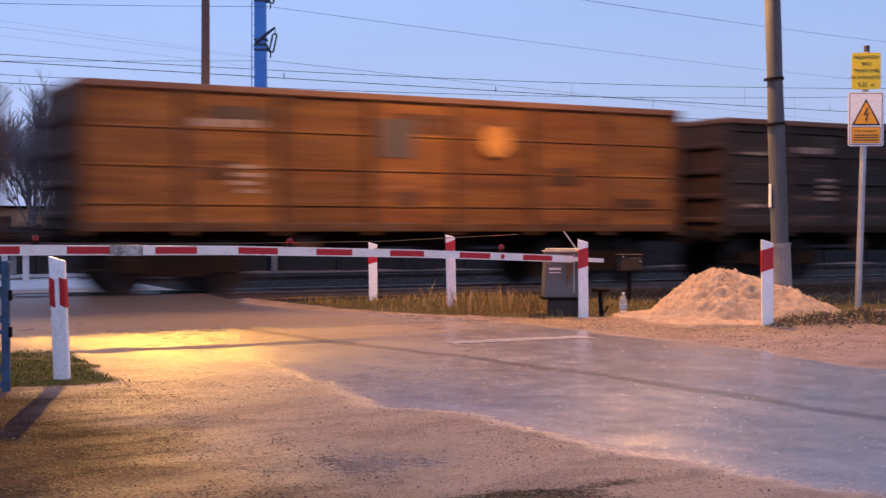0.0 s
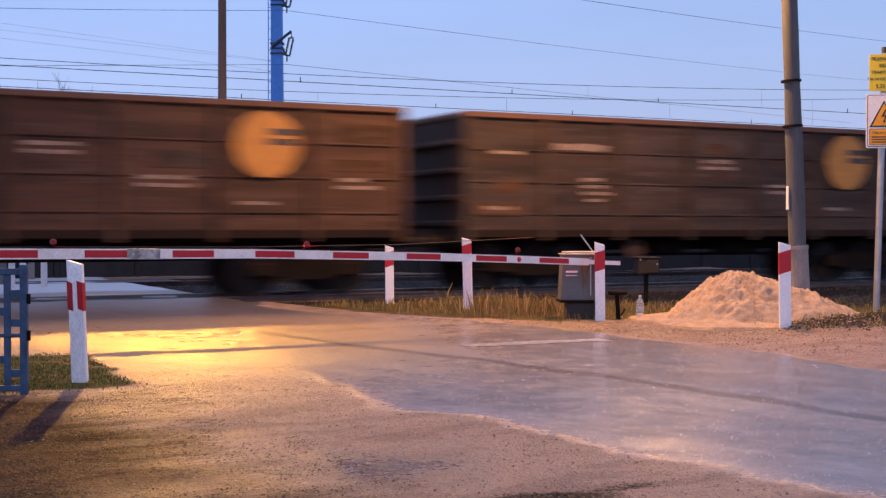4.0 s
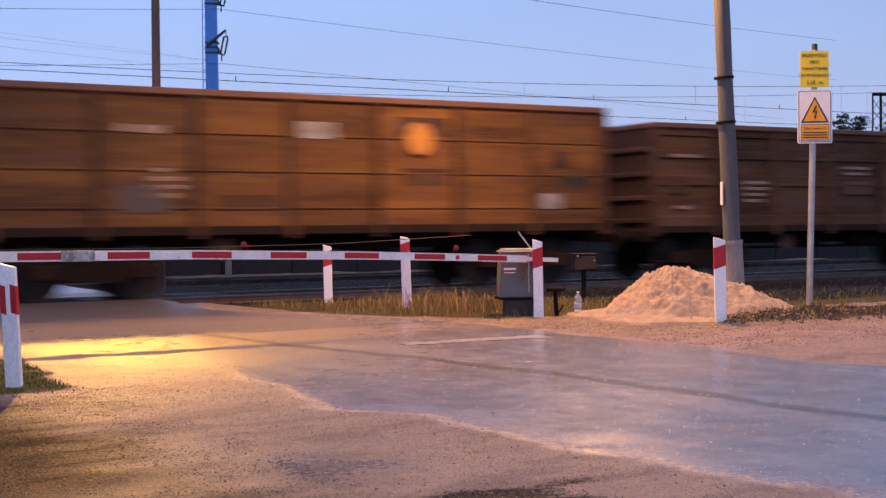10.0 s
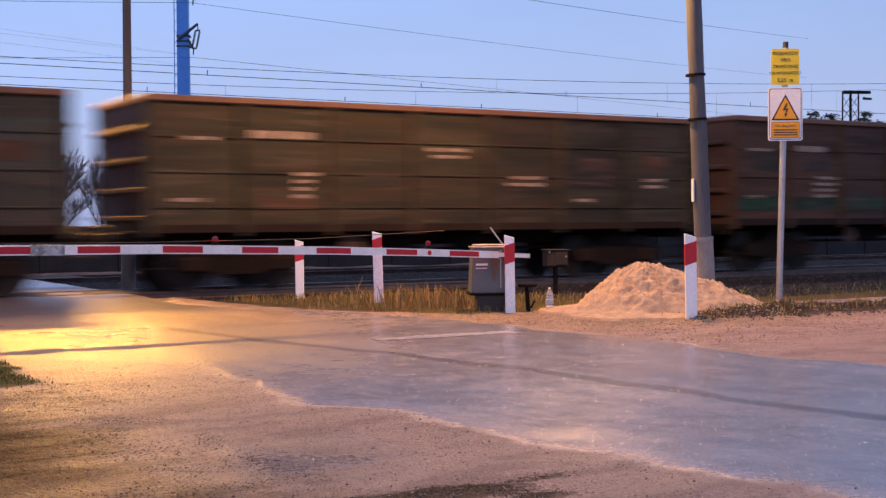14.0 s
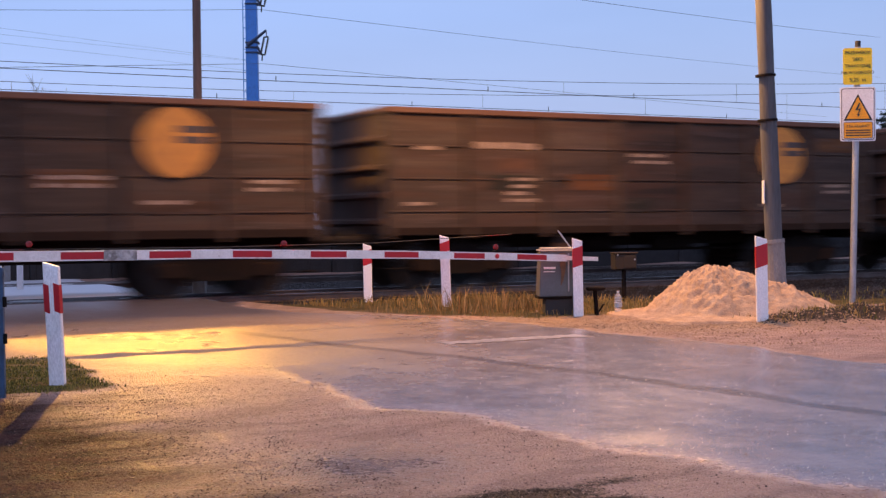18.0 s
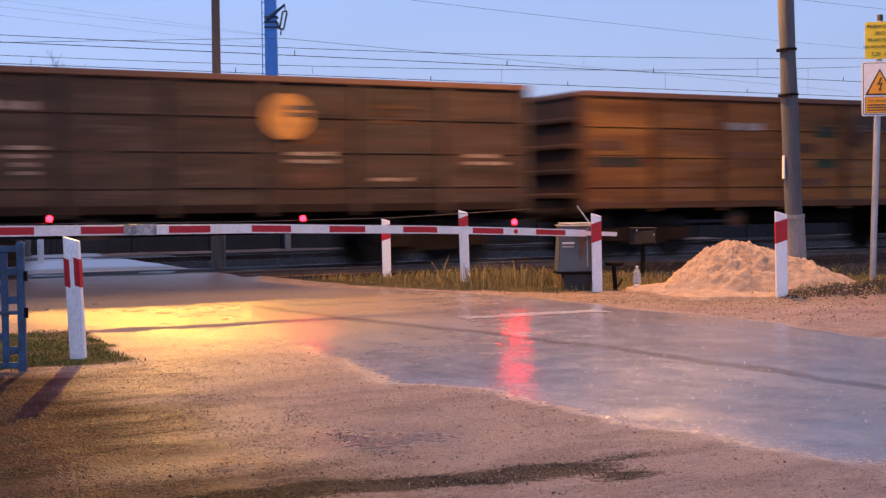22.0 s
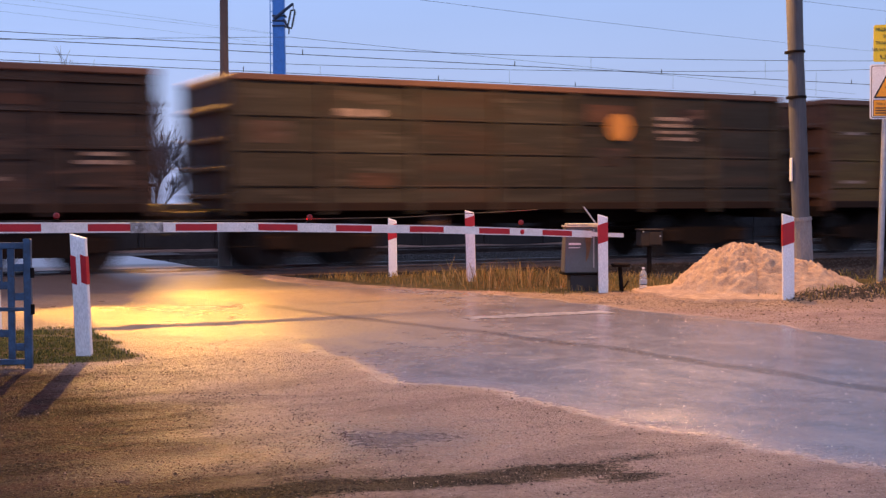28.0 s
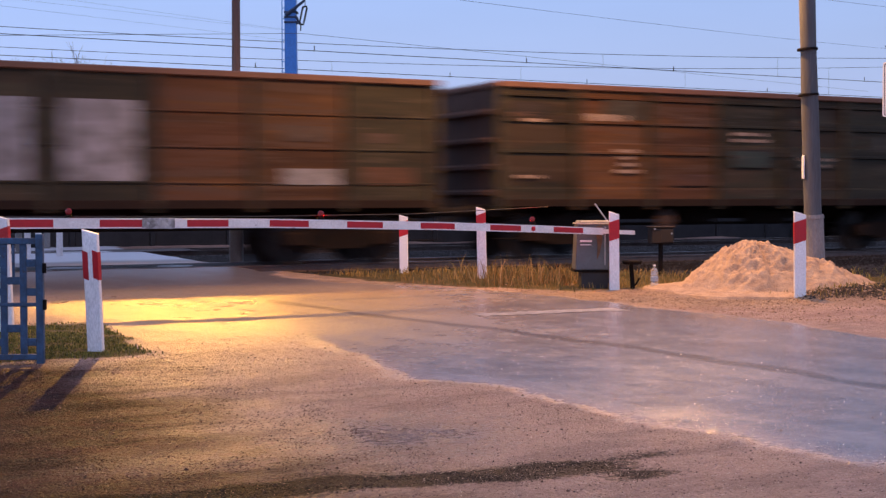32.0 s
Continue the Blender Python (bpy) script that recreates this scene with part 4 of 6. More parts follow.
def trackside_box():
    b = empty("trackside_box", pose(3.27, 22.8, ground_z(3.27, 22.8), 0, 0, 12))
    brown = GRIMY = mat("grimy_brown_paint", (0.014, 0.01, 0.008), (0.03, 0.018, 0.012), 6, 0.6, 0.8, 0, 0.3, 50)
    part("post", rod(bmesh.new(), (0, 0, -0.2), (0, 0, 0.6), 0.04, n=10), DARK_IRON, b)
    part("case", newbox(-0.2, 0.2, -0.13, 0.13, 0.58, 0.86, bevel=0.02), brown, b, "grimy brown steel case")
    part("lid", newbox(-0.215, 0.215, -0.15, 0.15, 0.86, 0.885, bevel=0.008), GRIMY, b)
    part("door", newbox(-0.05, 0.17, -0.142, -0.128, 0.61, 0.83, bevel=0.006), GRIMY, b)
    for x_, z_ in ((-0.16, 0.84), (0.15, 0.76)):
        part("latch", rod(bmesh.new(), (x_, -0.15, z_), (x_, -0.125, z_), 0.016, n=10), STEEL, b, "small bright latch")
    return tagged(b, "grimy brown steel box on a short post beside the rails", "equipment box")


trackside_box()


def bottle():
    x, y = 2.63, 18.95
    b = empty("water_bottle", pose(x, y, ground_z(x, y) + 0.0, 0, 0, 0))
    glass = bpy.data.materials.new("clear_plastic")
    glass.use_nodes = True
    p = glass.node_tree.nodes["Principled BSDF"]
    p.inputs["Base Color"].default_value = (0.85, 0.9, 0.95, 1)
    p.inputs["Transmission Weight"].default_value = 0.75
    p.inputs["Roughness"].default_value = 0.12
    p.inputs["IOR"].default_value = 1.3
    prof = [(0.05, 0), (0.056, 0.01), (0.056, 0.08), (0.05, 0.09), (0.056, 0.1), (0.056, 0.2), (0.05, 0.215), (0.054, 0.23), (0.046, 0.27), (0.018, 0.315), (0.016, 0.33)]
    bm = loft(bmesh.new(), [[(r * math.cos(a), r * math.sin(a), z) for a in [2 * math.pi * i / 16 for i in range(16)]] for r, z in prof])
    for f in bm.faces:
        f.smooth = True
    part("bottle_body", bm, glass, b, "clear crumpled plastic")
    part("cap", rod(bmesh.new(), (0, 0, 0.328), (0, 0, 0.35), 0.019, n=12), SIGN_WHITE, b, "pale screw cap")
    part("wrapper", loft(bmesh.new(), [[(0.0572 * math.cos(a), 0.0572 * math.sin(a), z) for a in [2 * math.pi * i / 16 for i in range(16)]] for z in (0.11, 0.17)]), mat("pale_blue_wrapper", (0.4, 0.45, 0.5)), b, "pale blue paper band")
    return tagged(b, "clear plastic water bottle standing on the sandy verge", "bottle")


bottle()

# ---- poles and signs ----


def wooden_pole():
    base, up = Vector((5.31, 20.3, -0.3)), Vector((4.92, 20.3, 10.5))
    b = empty("utility_pole", Matrix.Translation((5.32, 20.3, 0)))
    o = Vector((5.32, 20.3, 0))
    bm = bmesh.new()
    rings = []
    for k in range(15):
        f = k / 14
        c = (base - o).lerp(up - o, f)
        r = 0.145 - 0.05 * f
        rings.append([(c.x + (r + 0.006 * math.sin(5 * f * 6 + i)) * math.cos(a), c.y + r * math.sin(a), c.z) for i, a in enumerate([2 * math.pi * j / 14 for j in range(14)])])
    loft(bm, rings)
    for f in bm.faces:
        f.smooth = len(f.verts) == 4
    part("shaft", bm, WOOD_POLE, b, "weathered grey brown shaft")
    part("spliced_timber", rod(bmesh.new(), (-0.115, 0.03, 1.3), (-0.46, 0.03, 10.4), 0.062, 0.05, 10), mat("tarred_timber", (0.045, 0.024, 0.018), (0.02, 0.014, 0.012), 5, 0.6, 0.85, 0, 0.4, 50, stretch=(1, 1, 0.1)), b, "dark tarred timber spliced to the shaft")
    for z in (2.9, 3.6):
        part("binding", rod(bmesh.new(), (-0.04 - 0.035 * z, 0, z), (-0.042 - 0.035 * z, 0, z + 0.035), 0.158, 0.157, 16), DARK_IRON, b, "dark iron band")
    part("collar", rod(bmesh.new(), (-0.06, 0, 1.0), (-0.065, 0, 1.06), 0.175, 0.172, 16), CONCRETE, b, "band round the pole foot")
    part("sleeve", rod(bmesh.new(), (0.0, 0, -0.2), (-0.055, 0, 1.0), 0.165, 0.158, 16), CONCRETE, b, "pale concrete foot sleeve")
    part("plate", newbox(-0.235, -0.215, -0.1, 0.02, 1.62, 1.98, bevel=0.004), SIGN_WHITE, b, "narrow white plate")
    return tagged(b, "tall weathered leaning utility pole with concrete foot behind sand", "utility pole")


wooden_pole()


def sign_post():
    x, y = 6.62, 20.75
    b = empty("warning_sign", pose(x, y, 0, 0, 0, -6))
    part("pole", rod(bmesh.new(), (0, 0, -0.3), (0.12, 0, 4.1), 0.052, n=14), STEEL, b, "grey steel tube")
    part("pole_cap", rod(bmesh.new(), (0.12, 0, 4.08), (0.122, 0, 4.2), 0.045, n=12), BLACK, b, "black plastic cap")

    def plate(name, x0, x1, z0, z1, yb, material, parent, label="", r=0.035, thick=0.012):
        bm = bmesh.new()
        ol = []
        for cx, cz, a0 in ((x1 - r, z1 - r, 0), (x0 + r, z1 - r, 90), (x0 + r, z0 + r, 180), (x1 - r, z0 + r, 270)):
            ol += [(cx + r * math.cos(radians(a0 + k * 30)), cz + r * math.sin(radians(a0 + k * 30))) for k in range(4)]
        prism(bm, ol, yb - thick, yb)
        bmesh.ops.recalc_face_normals(bm, faces=bm.faces)
        return part(name, bm, material, parent, label)
    # coordinates in the sign's own plane; the pole runs behind
    c = 0.10
    top = plate("upper_plate", c - 0.225, c + 0.225, 3.50, 4.08, -0.06, SIGN_YELLOW, b, "yellow notice plate about headroom")
    for text, z, size in (("PRZEWODY", 3.985, 0.072), ("SIECI", 3.88, 0.072), ("TRAKCYJNEJ", 3.775, 0.07), ("NA WYSOKOŚCI", 3.67, 0.066), ("5,25  m", 3.55, 0.085)):
        cu = bpy.data.curves.new("lettering", "FONT")
        cu.body, cu.size, cu.align_x, cu.extrude = text, size, "CENTER", 0.001
        cu.materials.append(SIGN_BLACK)
        ob = new("lettering", cu)
        ob.parent = top
        ob.matrix_local = pose(c, -0.0745, z, 90, 0, 0)
    low = plate("lower_plate", c - 0.275, c + 0.275, 2.60, 3.46, -0.06, SIGN_WHITE, b, "white warning plate")
    plate("frame_line", c - 0.255, c + 0.255, 2.62, 3.44, -0.0725, SIGN_BLACK, low, "thin dark border", 0.03, 0.002)
    plate("face", c - 0.245, c + 0.245, 2.63, 3.43, -0.075, SIGN_WHITE, low, "", 0.028, 0.002)

    def tri(name, w, z0, h, yb, material):
        bm = prism(bmesh.new(), [(c - w, z0), (c + w, z0), (c, z0 + h)], yb - 0.002, yb)
        bmesh.ops.recalc_face_normals(bm, faces=bm.faces)
        return part(name, bm, material, low)
    tri("triangle_border", 0.225, 2.93, 0.42, -0.078, SIGN_BLACK)
    tri("triangle", 0.18, 2.955, 0.35, -0.081, SIGN_AMBER)
    bolt = [(0.015, 3.21), (0.035, 3.20), (0.0, 3.115), (0.045, 3.12), (0.01, 3.03), (0.03, 3.03), (0.0, 2.985), (-0.02, 3.035), (-0.005, 3.035), (0.015, 3.095), (-0.045, 3.09)]
    bm = prism(bmesh.new(), [(c + x_, z) for x_, z in bolt], -0.086, -0.084)
    bmesh.ops.recalc_face_normals(bm, faces=bm.faces)
    part("lightning_mark", bm, SIGN_BLACK, low, "black lightning arrow")
    plate("caption_border", c - 0.225, c + 0.225, 2.645, 2.905, -0.078, SIGN_BLACK, low, "", 0.012, 0.002)
    plate("caption_panel", c - 0.217, c + 0.217, 2.653, 2.897, -0.081, SIGN_AMBER, low, "amber caption panel", 0.01, 0.002)
    cu = bpy.data.curves.new("lettering", "FONT")
    cu.body, cu.size, cu.align_x, cu.extrude = "Nie dotykać!", 0.066, "CENTER", 0.001
    cu.materials.append(SIGN_BLACK)
    ob = new("lettering", cu)
    ob.parent = low
    ob.matrix_local = pose(c, -0.0835, 2.82, 90, 0, 0)
    for z in (2.765, 2.725, 2.685):
        part("caption_bar", newbox(c - 0.19, c + 0.19, -0.085, -0.083, z, z + 0.018), SIGN_BLACK, low, "small lettering as a plain bar")
    return tagged(b, "yellow and white high voltage warning signs on a grey pole", "warning sign")


sign_post()


def lamp_pole():
    x, y, _ = LAMP_POLE
    b = empty("utility_pole", pose(x, y, 0))
    part("shaft", rod(bmesh.new(), (0.01, 0, 0.8), (0.03, 0, 9.0), 0.10, 0.078, 14), mat("brown_pole", (0.16, 0.10, 0.075), (0.09, 0.055, 0.04), 4, 0.6, 0.75, 0, 0.4, 60, stretch=(1, 1, 0.1)), b, "thin brown shaft")
    part("foot", newbox(-0.13, 0.13, -0.13, 0.13, -0.3, 1.35, bevel=0.02), CONCRETE, b, "grey concrete foot")
    return tagged(b, "thin brown pole on a concrete foot beyond the rails", "utility pole")


LAMP_POLE = (-5.02, 27.4, 0)
lamp_pole()


def lattice_mast(name, m, height, w0, w1, material, label, group=""):
    b = empty(name, m)
    cs = lambda z, sx, sy: (sx * (w0 + (w1 - w0) * z / height) / 2, sy * (w0 + (w1 - w0) * z / height) / 2, z)
    for sx in (-1, 1):
        for sy in (-1, 1):
            part("leg", rod(bmesh.new(), cs(-0.3, sx, sy), cs(height, sx, sy), 0.045, 0.035, 4), material, b)
    step = 0.55
    k = 0
    z = 0.0
    while z + step <= height:
        for sx, sy, tx, ty in ((-1, -1, 1, -1), (1, 1, -1, 1), (-1, 1, -1, -1), (1, -1, 1, 1)):
            a, c = (sx, sy), (tx, ty)
            if k % 2:
                a, c = c, a
            part("brace", rod(bmesh.new(), cs(z, *a), cs(z + step, *c), 0.018, n=4), material, b)
        z += step
        k += 1
    return tagged(b, label, "mast", group)


MAST_IRON = mat("dark_blue_iron", (0.03, 0.055, 0.11), (0.02, 0.03, 0.05), 6, 0.5, 0.6, 0, 0.2, 50)


def blue_mast():
    x, y, _ = BLUE_POS
    b = empty("power_mast", pose(x, y, 0, 0, 0, 0))
    # closed box mast with a ladder on one side
    bm = loft(bmesh.new(), [[(-w + z * -0.004, -0.12, z), (w + z * -0.004, -0.12, z), (w + z * -0.004, 0.12, z), (-w + z * -0.004, 0.12, z)] for w, z in ((0.19, -0.3), (0.145, 10.0))])
    bmesh.ops.recalc_face_normals(bm, faces=bm.faces)
    part("shaft", bm, BLUE_MAST, b, "blue painted box mast")
    part("ladder_rail", rod(bmesh.new(), (-0.27, -0.1, 0.5), (-0.25, -0.1, 10), 0.014, n=5), BLUE_MAST, b)
    for k in range(30):
        part("rung", rod(bmesh.new(), (-0.27, -0.1, 0.7 + 0.3 * k), (-0.16, -0.1, 0.7 + 0.3 * k), 0.012, n=4), BLUE_MAST, b)
    for z in ARM_ZS:
        part("bracket", rod(bmesh.new(), (-0.14, -0.14, z - 0.27), (0.40, -0.14, z + 0.16), 0.055, 0.035, 8), MAST_IRON, b, "dark blue slanting bracket")
        for dz in (-0.2, -0.34, -0.48):
            part("band", newbox(-0.2, 0.18, -0.15, 0.15, z + dz, z + dz + 0.05, bevel=0.01), MAST_IRON, b)
        part("hanger", rod(bmesh.new(), (0.40, -0.14, z + 0.16), (0.40, -0.14, z - 0.02), 0.012, n=6), BLACK, b)
        part("yoke", rod(bmesh.new(), (0.32, -0.14, z - 0.04), (0.46, -0.14, z - 0.02), 0.022, n=6), BLACK, b)
        for dx in (0.33, 0.45):
            bm = bmesh.new()
            lo = Vector((dx - 0.09, -0.14, z - 0.5))
            rod(bm, (dx, -0.14, z - 0.03), lo, 0.016, n=6)
            for k in range(8):
                c = Vector((dx, -0.14, z - 0.09)).lerp(lo, k / 7.6)
                bmesh.ops.create_cone(bm, cap_ends=True, segments=10, radius1=0.034, radius2=0.028, depth=0.03, matrix=Matrix.Translation(c))
            part("insulator", bm, BLACK, b, "dark ribbed insulator string")
        part("lower_yoke", rod(bmesh.new(), (0.22, -0.14, z - 0.51), (0.37, -0.14, z - 0.53), 0.024, n=6), BLACK, b)
        part("strut", rod(bmesh.new(), (0.12, -0.14, z - 0.28), (0.26, -0.14, z - 0.52), 0.035, 0.022, 8), MAST_IRON, b)
        part("clamp", rod(bmesh.new(), (0.28, -0.14, z - 0.52), (0.27, -0.14, z - 0.70), 0.018, n=6), BLACK, b)
    return tagged(b, "blue painted power mast with ladder and dark insulators", "power mast")


BLUE_POS = (-5.14, 36.83, 0)
ARM_ZS = [6.76, 8.13]
blue_mast()


POWER = [
    ((-4.87, 36.83, 6.0), (22.52, 75.0, 7.45), 0.0),
    ((-4.87, 36.83, 6.0), (-14.94, 24.54, 4.4), 0.0),
    ((-4.93, 36.83, 7.53), (27.37, 80.0, 10.25), 0.15),
    ((-4.93, 36.83, 7.53), (-14.42, 26.34, 5.95), 0.05),
    ((1.82, 30.0, 6.75), (20.55, 60.0, 9.85), 0.06),
    ((-13.57, 24.64, 5.93), (-5.29, 36.7, 6.09), 0.0),
    ((-12.98, 22.84, 5.42), (-5.29, 36.7, 6.07), 0.0),
    ((-12.37, 21.04, 5.03), (-5.3, 36.7, 5.8), 0.0),
]


def wire_run(name, pts, r, label, clips=()):
    bm = bmesh.new()
    ring = lambda p: [(p.x, p.y + r * math.cos(a), p.z + r * math.sin(a)) for a in (0.5, 2.07, 3.64, 5.21)]
    loft(bm, [ring(Vector(p)) for p in pts])
    for p in clips:
        p = Vector(p)
        rod(bm, p - Vector((0, 0, 0.02)), p + Vector((0, 0, 0.14)), 0.014, n=5)
    return tagged(part(name, bm, WIRE), label, "overhead wire", "overhead wires")


# each far track has a level contact wire and a sagging carrying cable above it, joined by thin droppers
for q, low_z, k_sag in ((35.2, 5.77, 0.000838), (40.4, 5.83, 0.00089)):
    carry = lambda s: low_z + k_sag * min(abs(s - 7.5), 41.0) ** 2
    level = [sq(-40 + 5 * k, q, 5.59) for k in range(61)]
    clips = [sq(-38 + 7.3 * k + 1.1 * math.sin(k * 1.9), q, 5.59) for k in range(24)]
    wire_run("contact_wire", level, 0.011, "dark overhead contact wire above the far tracks", clips)
    cable = [sq(-40 + 2 * k, q, carry(-40 + 2 * k)) for k in range(60)]
    hang = wire_run("carrying_cable", cable, 0.009, "sagging carrying cable above the contact wire")
    for k in range(12):
        at_s = -20 + 7.3 * k
        if carry(at_s) > 5.9:
            part("dropper", rod(bmesh.new(), sq(at_s, q, 5.6), sq(at_s, q, carry(at_s)), 0.004, n=4), WIRE, hang, "thin vertical dropper wire")


def sag_wire(a, b, sag, r=0.006):
    a, b = Vector(a), Vector(b)
    wire_run("power_line", [a.lerp(b, k / 24) - Vector((0, 0, 4 * sag * (k / 24) * (1 - k / 24))) for k in range(25)], r, "thin sagging power line in the sky")


for a, b, sag in POWER:
    sag_wire(a, b, sag, 0.0022 if a[1] < 30 else 0.006)

# ---- blue fence ----


def blue_fence():
    b = empty("fence_panel", pose(-3.42, 10.25, ground_z(-3.42, 10.25), 0, 0, 6))
    part("end_post", newbox(-0.058, 0.0, -0.03, 0.03, -0.25, 1.03, bevel=0.006), BLUE_FENCE, b)
    part("end_post", newbox(-2.3, -2.25, -0.03, 0.03, -0.25, 1.03, bevel=0.006), BLUE_FENCE, b)
    for z0, z1 in ((0.95, 1.0), (0.455, 0.485), (0.03, 0.075)):
        part("rail", newbox(-2.3, 0.0, -0.02, 0.02, z0, z1, bevel=0.004), BLUE_FENCE, b)
    # bars with staggered cross pieces that leave window-like openings
    for k in range(14):
        x = -0.158 - k * 0.152
        for z0, z1 in ((0.075, 0.455), (0.485, 0.95)):
            part("bar", newbox(x - 0.027, x + 0.027, -0.012, 0.012, z0, z1, bevel=0.003), BLUE_FENCE, b)
        for zm in ((0.17, 0.57, 0.80) if k % 2 == 0 else (0.28, 0.66)):
            part("cross_piece", newbox(x + 0.027, x + 0.125, -0.011, 0.011, zm - 0.03, zm + 0.03, bevel=0.003), BLUE_FENCE, b)
        if k % 2:
            part("short_bar", newbox(x + 0.066, x + 0.086, -0.010, 0.010, 0.69, 0.95, bevel=0.003), BLUE_FENCE, b)
    for z in (0.75, 0.46):
        part("hinge", rod(bmesh.new(), (0.012, -0.03, z - 0.03), (0.012, -0.03, z + 0.05), 0.016, n=8), DARK_IRON, b)
    return tagged(b, "faded blue metal railing panel beside the grass island", "fence")


blue_fence()

sm = empty("signal_mast", pose(-4.22, 11.2, 0.0))
part("tube", rod(bmesh.new(), (0, 0, -0.2), (0, 0, 1.95), 0.05, n=14), mat("slate_blue_paint", (0.06, 0.09, 0.13), (0.04, 0.055, 0.08), 4, 0.5, 0.5), sm, "dark slate blue tube")
part("cap", rod(bmesh.new(), (0, 0, 1.95), (0, 0, 2.0), 0.055, 0.035, 14), STEEL, sm, "pale metal cap")
tagged(sm, "dark slate blue signal tube behind the blue fence", "mast")

# ---- distance ----


def far_wall():
    b = tagged(empty("concrete_fence"), "dark grey slab fence behind the far tracks", "fence", kind="structure")
    m = mat("grey_slab", (0.02, 0.021, 0.024), (0.012, 0.012, 0.014), 2, 0.5, 0.85, 0, 0.3, 30)
    me = None
    for k in range(86):
        if me is None:
            ob = part("slab", newbox(-0.98, 0.98, -0.04, 0.04, -0.2, 1.3, bevel=0.02), m, b)
            me = ob.data
            po = part("fence_post", newbox(-0.07, 0.07, -0.09, 0.05, -0.2, 1.36, bevel=0.02), m, b)
        else:
            ob = new("slab", me)
            ob.parent = b
            po = new("fence_post", po.data)
            po.parent = b
        ob.matrix_world = along(-40.5 + 2.1 * k, 34.3, 0)
        po.matrix_world = along(-39.45 + 2.1 * k, 34.3, 0)


far_wall()
lattice_mast("catenary_mast", pose(22.6, 60.0, 0, 0, 0, 28), 7.4, 0.55, 0.5, DARK_IRON, "dark lattice catenary mast far along the tracks")
mb = empty("signal_bracket", pose(22.6, 60.0, 7.4, 0, 0, 0))
part("crossbar", newbox(-0.35, 0.95, -0.08, 0.08, -0.14, 0.0, bevel=0.02), DARK_IRON, mb)
part("insulator", rod(bmesh.new(), (0.6, 0, -0.35), (1.0, 0, -0.38), 0.07, 0.05, 10), BLACK, mb)
tagged(mb, "dark crossbar with insulator on the far mast", "mast bracket")


def low_shed():
    x, y = SHED
    b = empty("low_shed", pose(x, y, 0, 0, 0, 16))
    # orange lamplight on this distant wall is put into its base colour
    brick = mat("orange_render", (0.62, 0.36, 0.22), (0.42, 0.22, 0.14), 1.5, 0.5, 0.9, 0, 0.2, 30)
    part("wall", newbox(-7, 7, -1.5, 1.5, -0.2, 2.35, bevel=0.02), brick, b, "orange rendered wall")
    part("roof", newbox(-7.2, 7.2, -1.7, 1.7, 2.35, 2.5, bevel=0.02), DARK_IRON, b)
    for k in range(5):
        part("window", newbox(-5.6 + 2.6 * k, -4.9 + 2.6 * k, -1.53, -1.49, 1.2, 1.9), SIGN_BLACK, b)
    return tagged(b, "long low orange shed far behind the bare trees", "shed")


SHED = (-25.5, 76.0)
low_shed()


def bare_tree(place, height, seed):
    r = random.Random(seed)
    t = empty("bare_tree", pose(*place))
    meshes = {"trunk": ([], []), "crown": ([], [])}

    def stick(name, a, b_, r0, r1):
        vs, fs = meshes[name]
        d = (b_ - a).normalized()
        e1 = d.orthogonal().normalized()
        e2 = d.cross(e1)
        o, n_ = len(vs), 5 if name == "trunk" else 3
        for c, rad in ((a, r0), (b_, r1)):
            vs.extend(tuple(c + rad * (math.cos(6.2832 * i / n_) * e1 + math.sin(6.2832 * i / n_) * e2)) for i in range(n_))
        fs.extend((o + i, o + (i + 1) % n_, o + n_ + (i + 1) % n_, o + n_ + i) for i in range(n_))

    def grow(name, a, d, length, rad, depth):
        b_ = a + d * length
        stick(name, a, b_, max(rad, 0.011), max(rad * 0.6, 0.008))
        if depth >= 4:
            return
        for _ in range((9, 7, 6, 4)[depth]):
            k = r.uniform(0.35, 1.0)
            side = Vector((r.gauss(0, 1), r.gauss(0, 1), r.gauss(0.2, 0.5))).normalized()
            nd = (d + side * r.uniform(0.35, 0.75) + Vector((0, 0, 0.15))).normalized()
            grow("crown" if depth >= 1 else "trunk", a + d * length * k, nd, length * r.uniform(0.5, 0.7), rad * 0.5, depth + 1)
    grow("trunk", Vector((0, 0, -0.2)), Vector((r.uniform(-0.05, 0.05), r.uniform(-0.05, 0.05), 1)).normalized(), height * 0.45, height * 0.014, 0)
    for name, (vs, fs) in meshes.items():
        ob = sheet_mesh(name, vs, fs, BARK)
        ob.parent = t
    return tagged(t, "leafless tree standing far behind the rails", "tree", "bare trees behind the rails")


for i, (x, y, h) in enumerate(((-20.6, 58, 7.6), (-18.9, 62, 7.4), (-22.4, 60, 7.0), (-17.4, 64, 5.8), (-24.5, 64, 7.8), (-21.0, 66, 7.4), (-26.5, 66, 7.6), (-19.8, 55, 6.6), (-23.0, 56, 7.6), (-19.6, 70, 9.0), (-22.6, 72, 9.4), (-25.2, 73, 9.4), (-17.6, 72, 7.6), (-15.6, 66, 5.4), (-14.2, 70, 5.6), (-12.9, 67, 4.8), (-11.4, 71, 5.3), (-10.1, 68, 4.9), (-8.6, 70, 5.2), (-7.3, 67, 4.6), (-5.8, 71, 5.0))):
    bare_tree((x, y, 0), h, 20 + i)


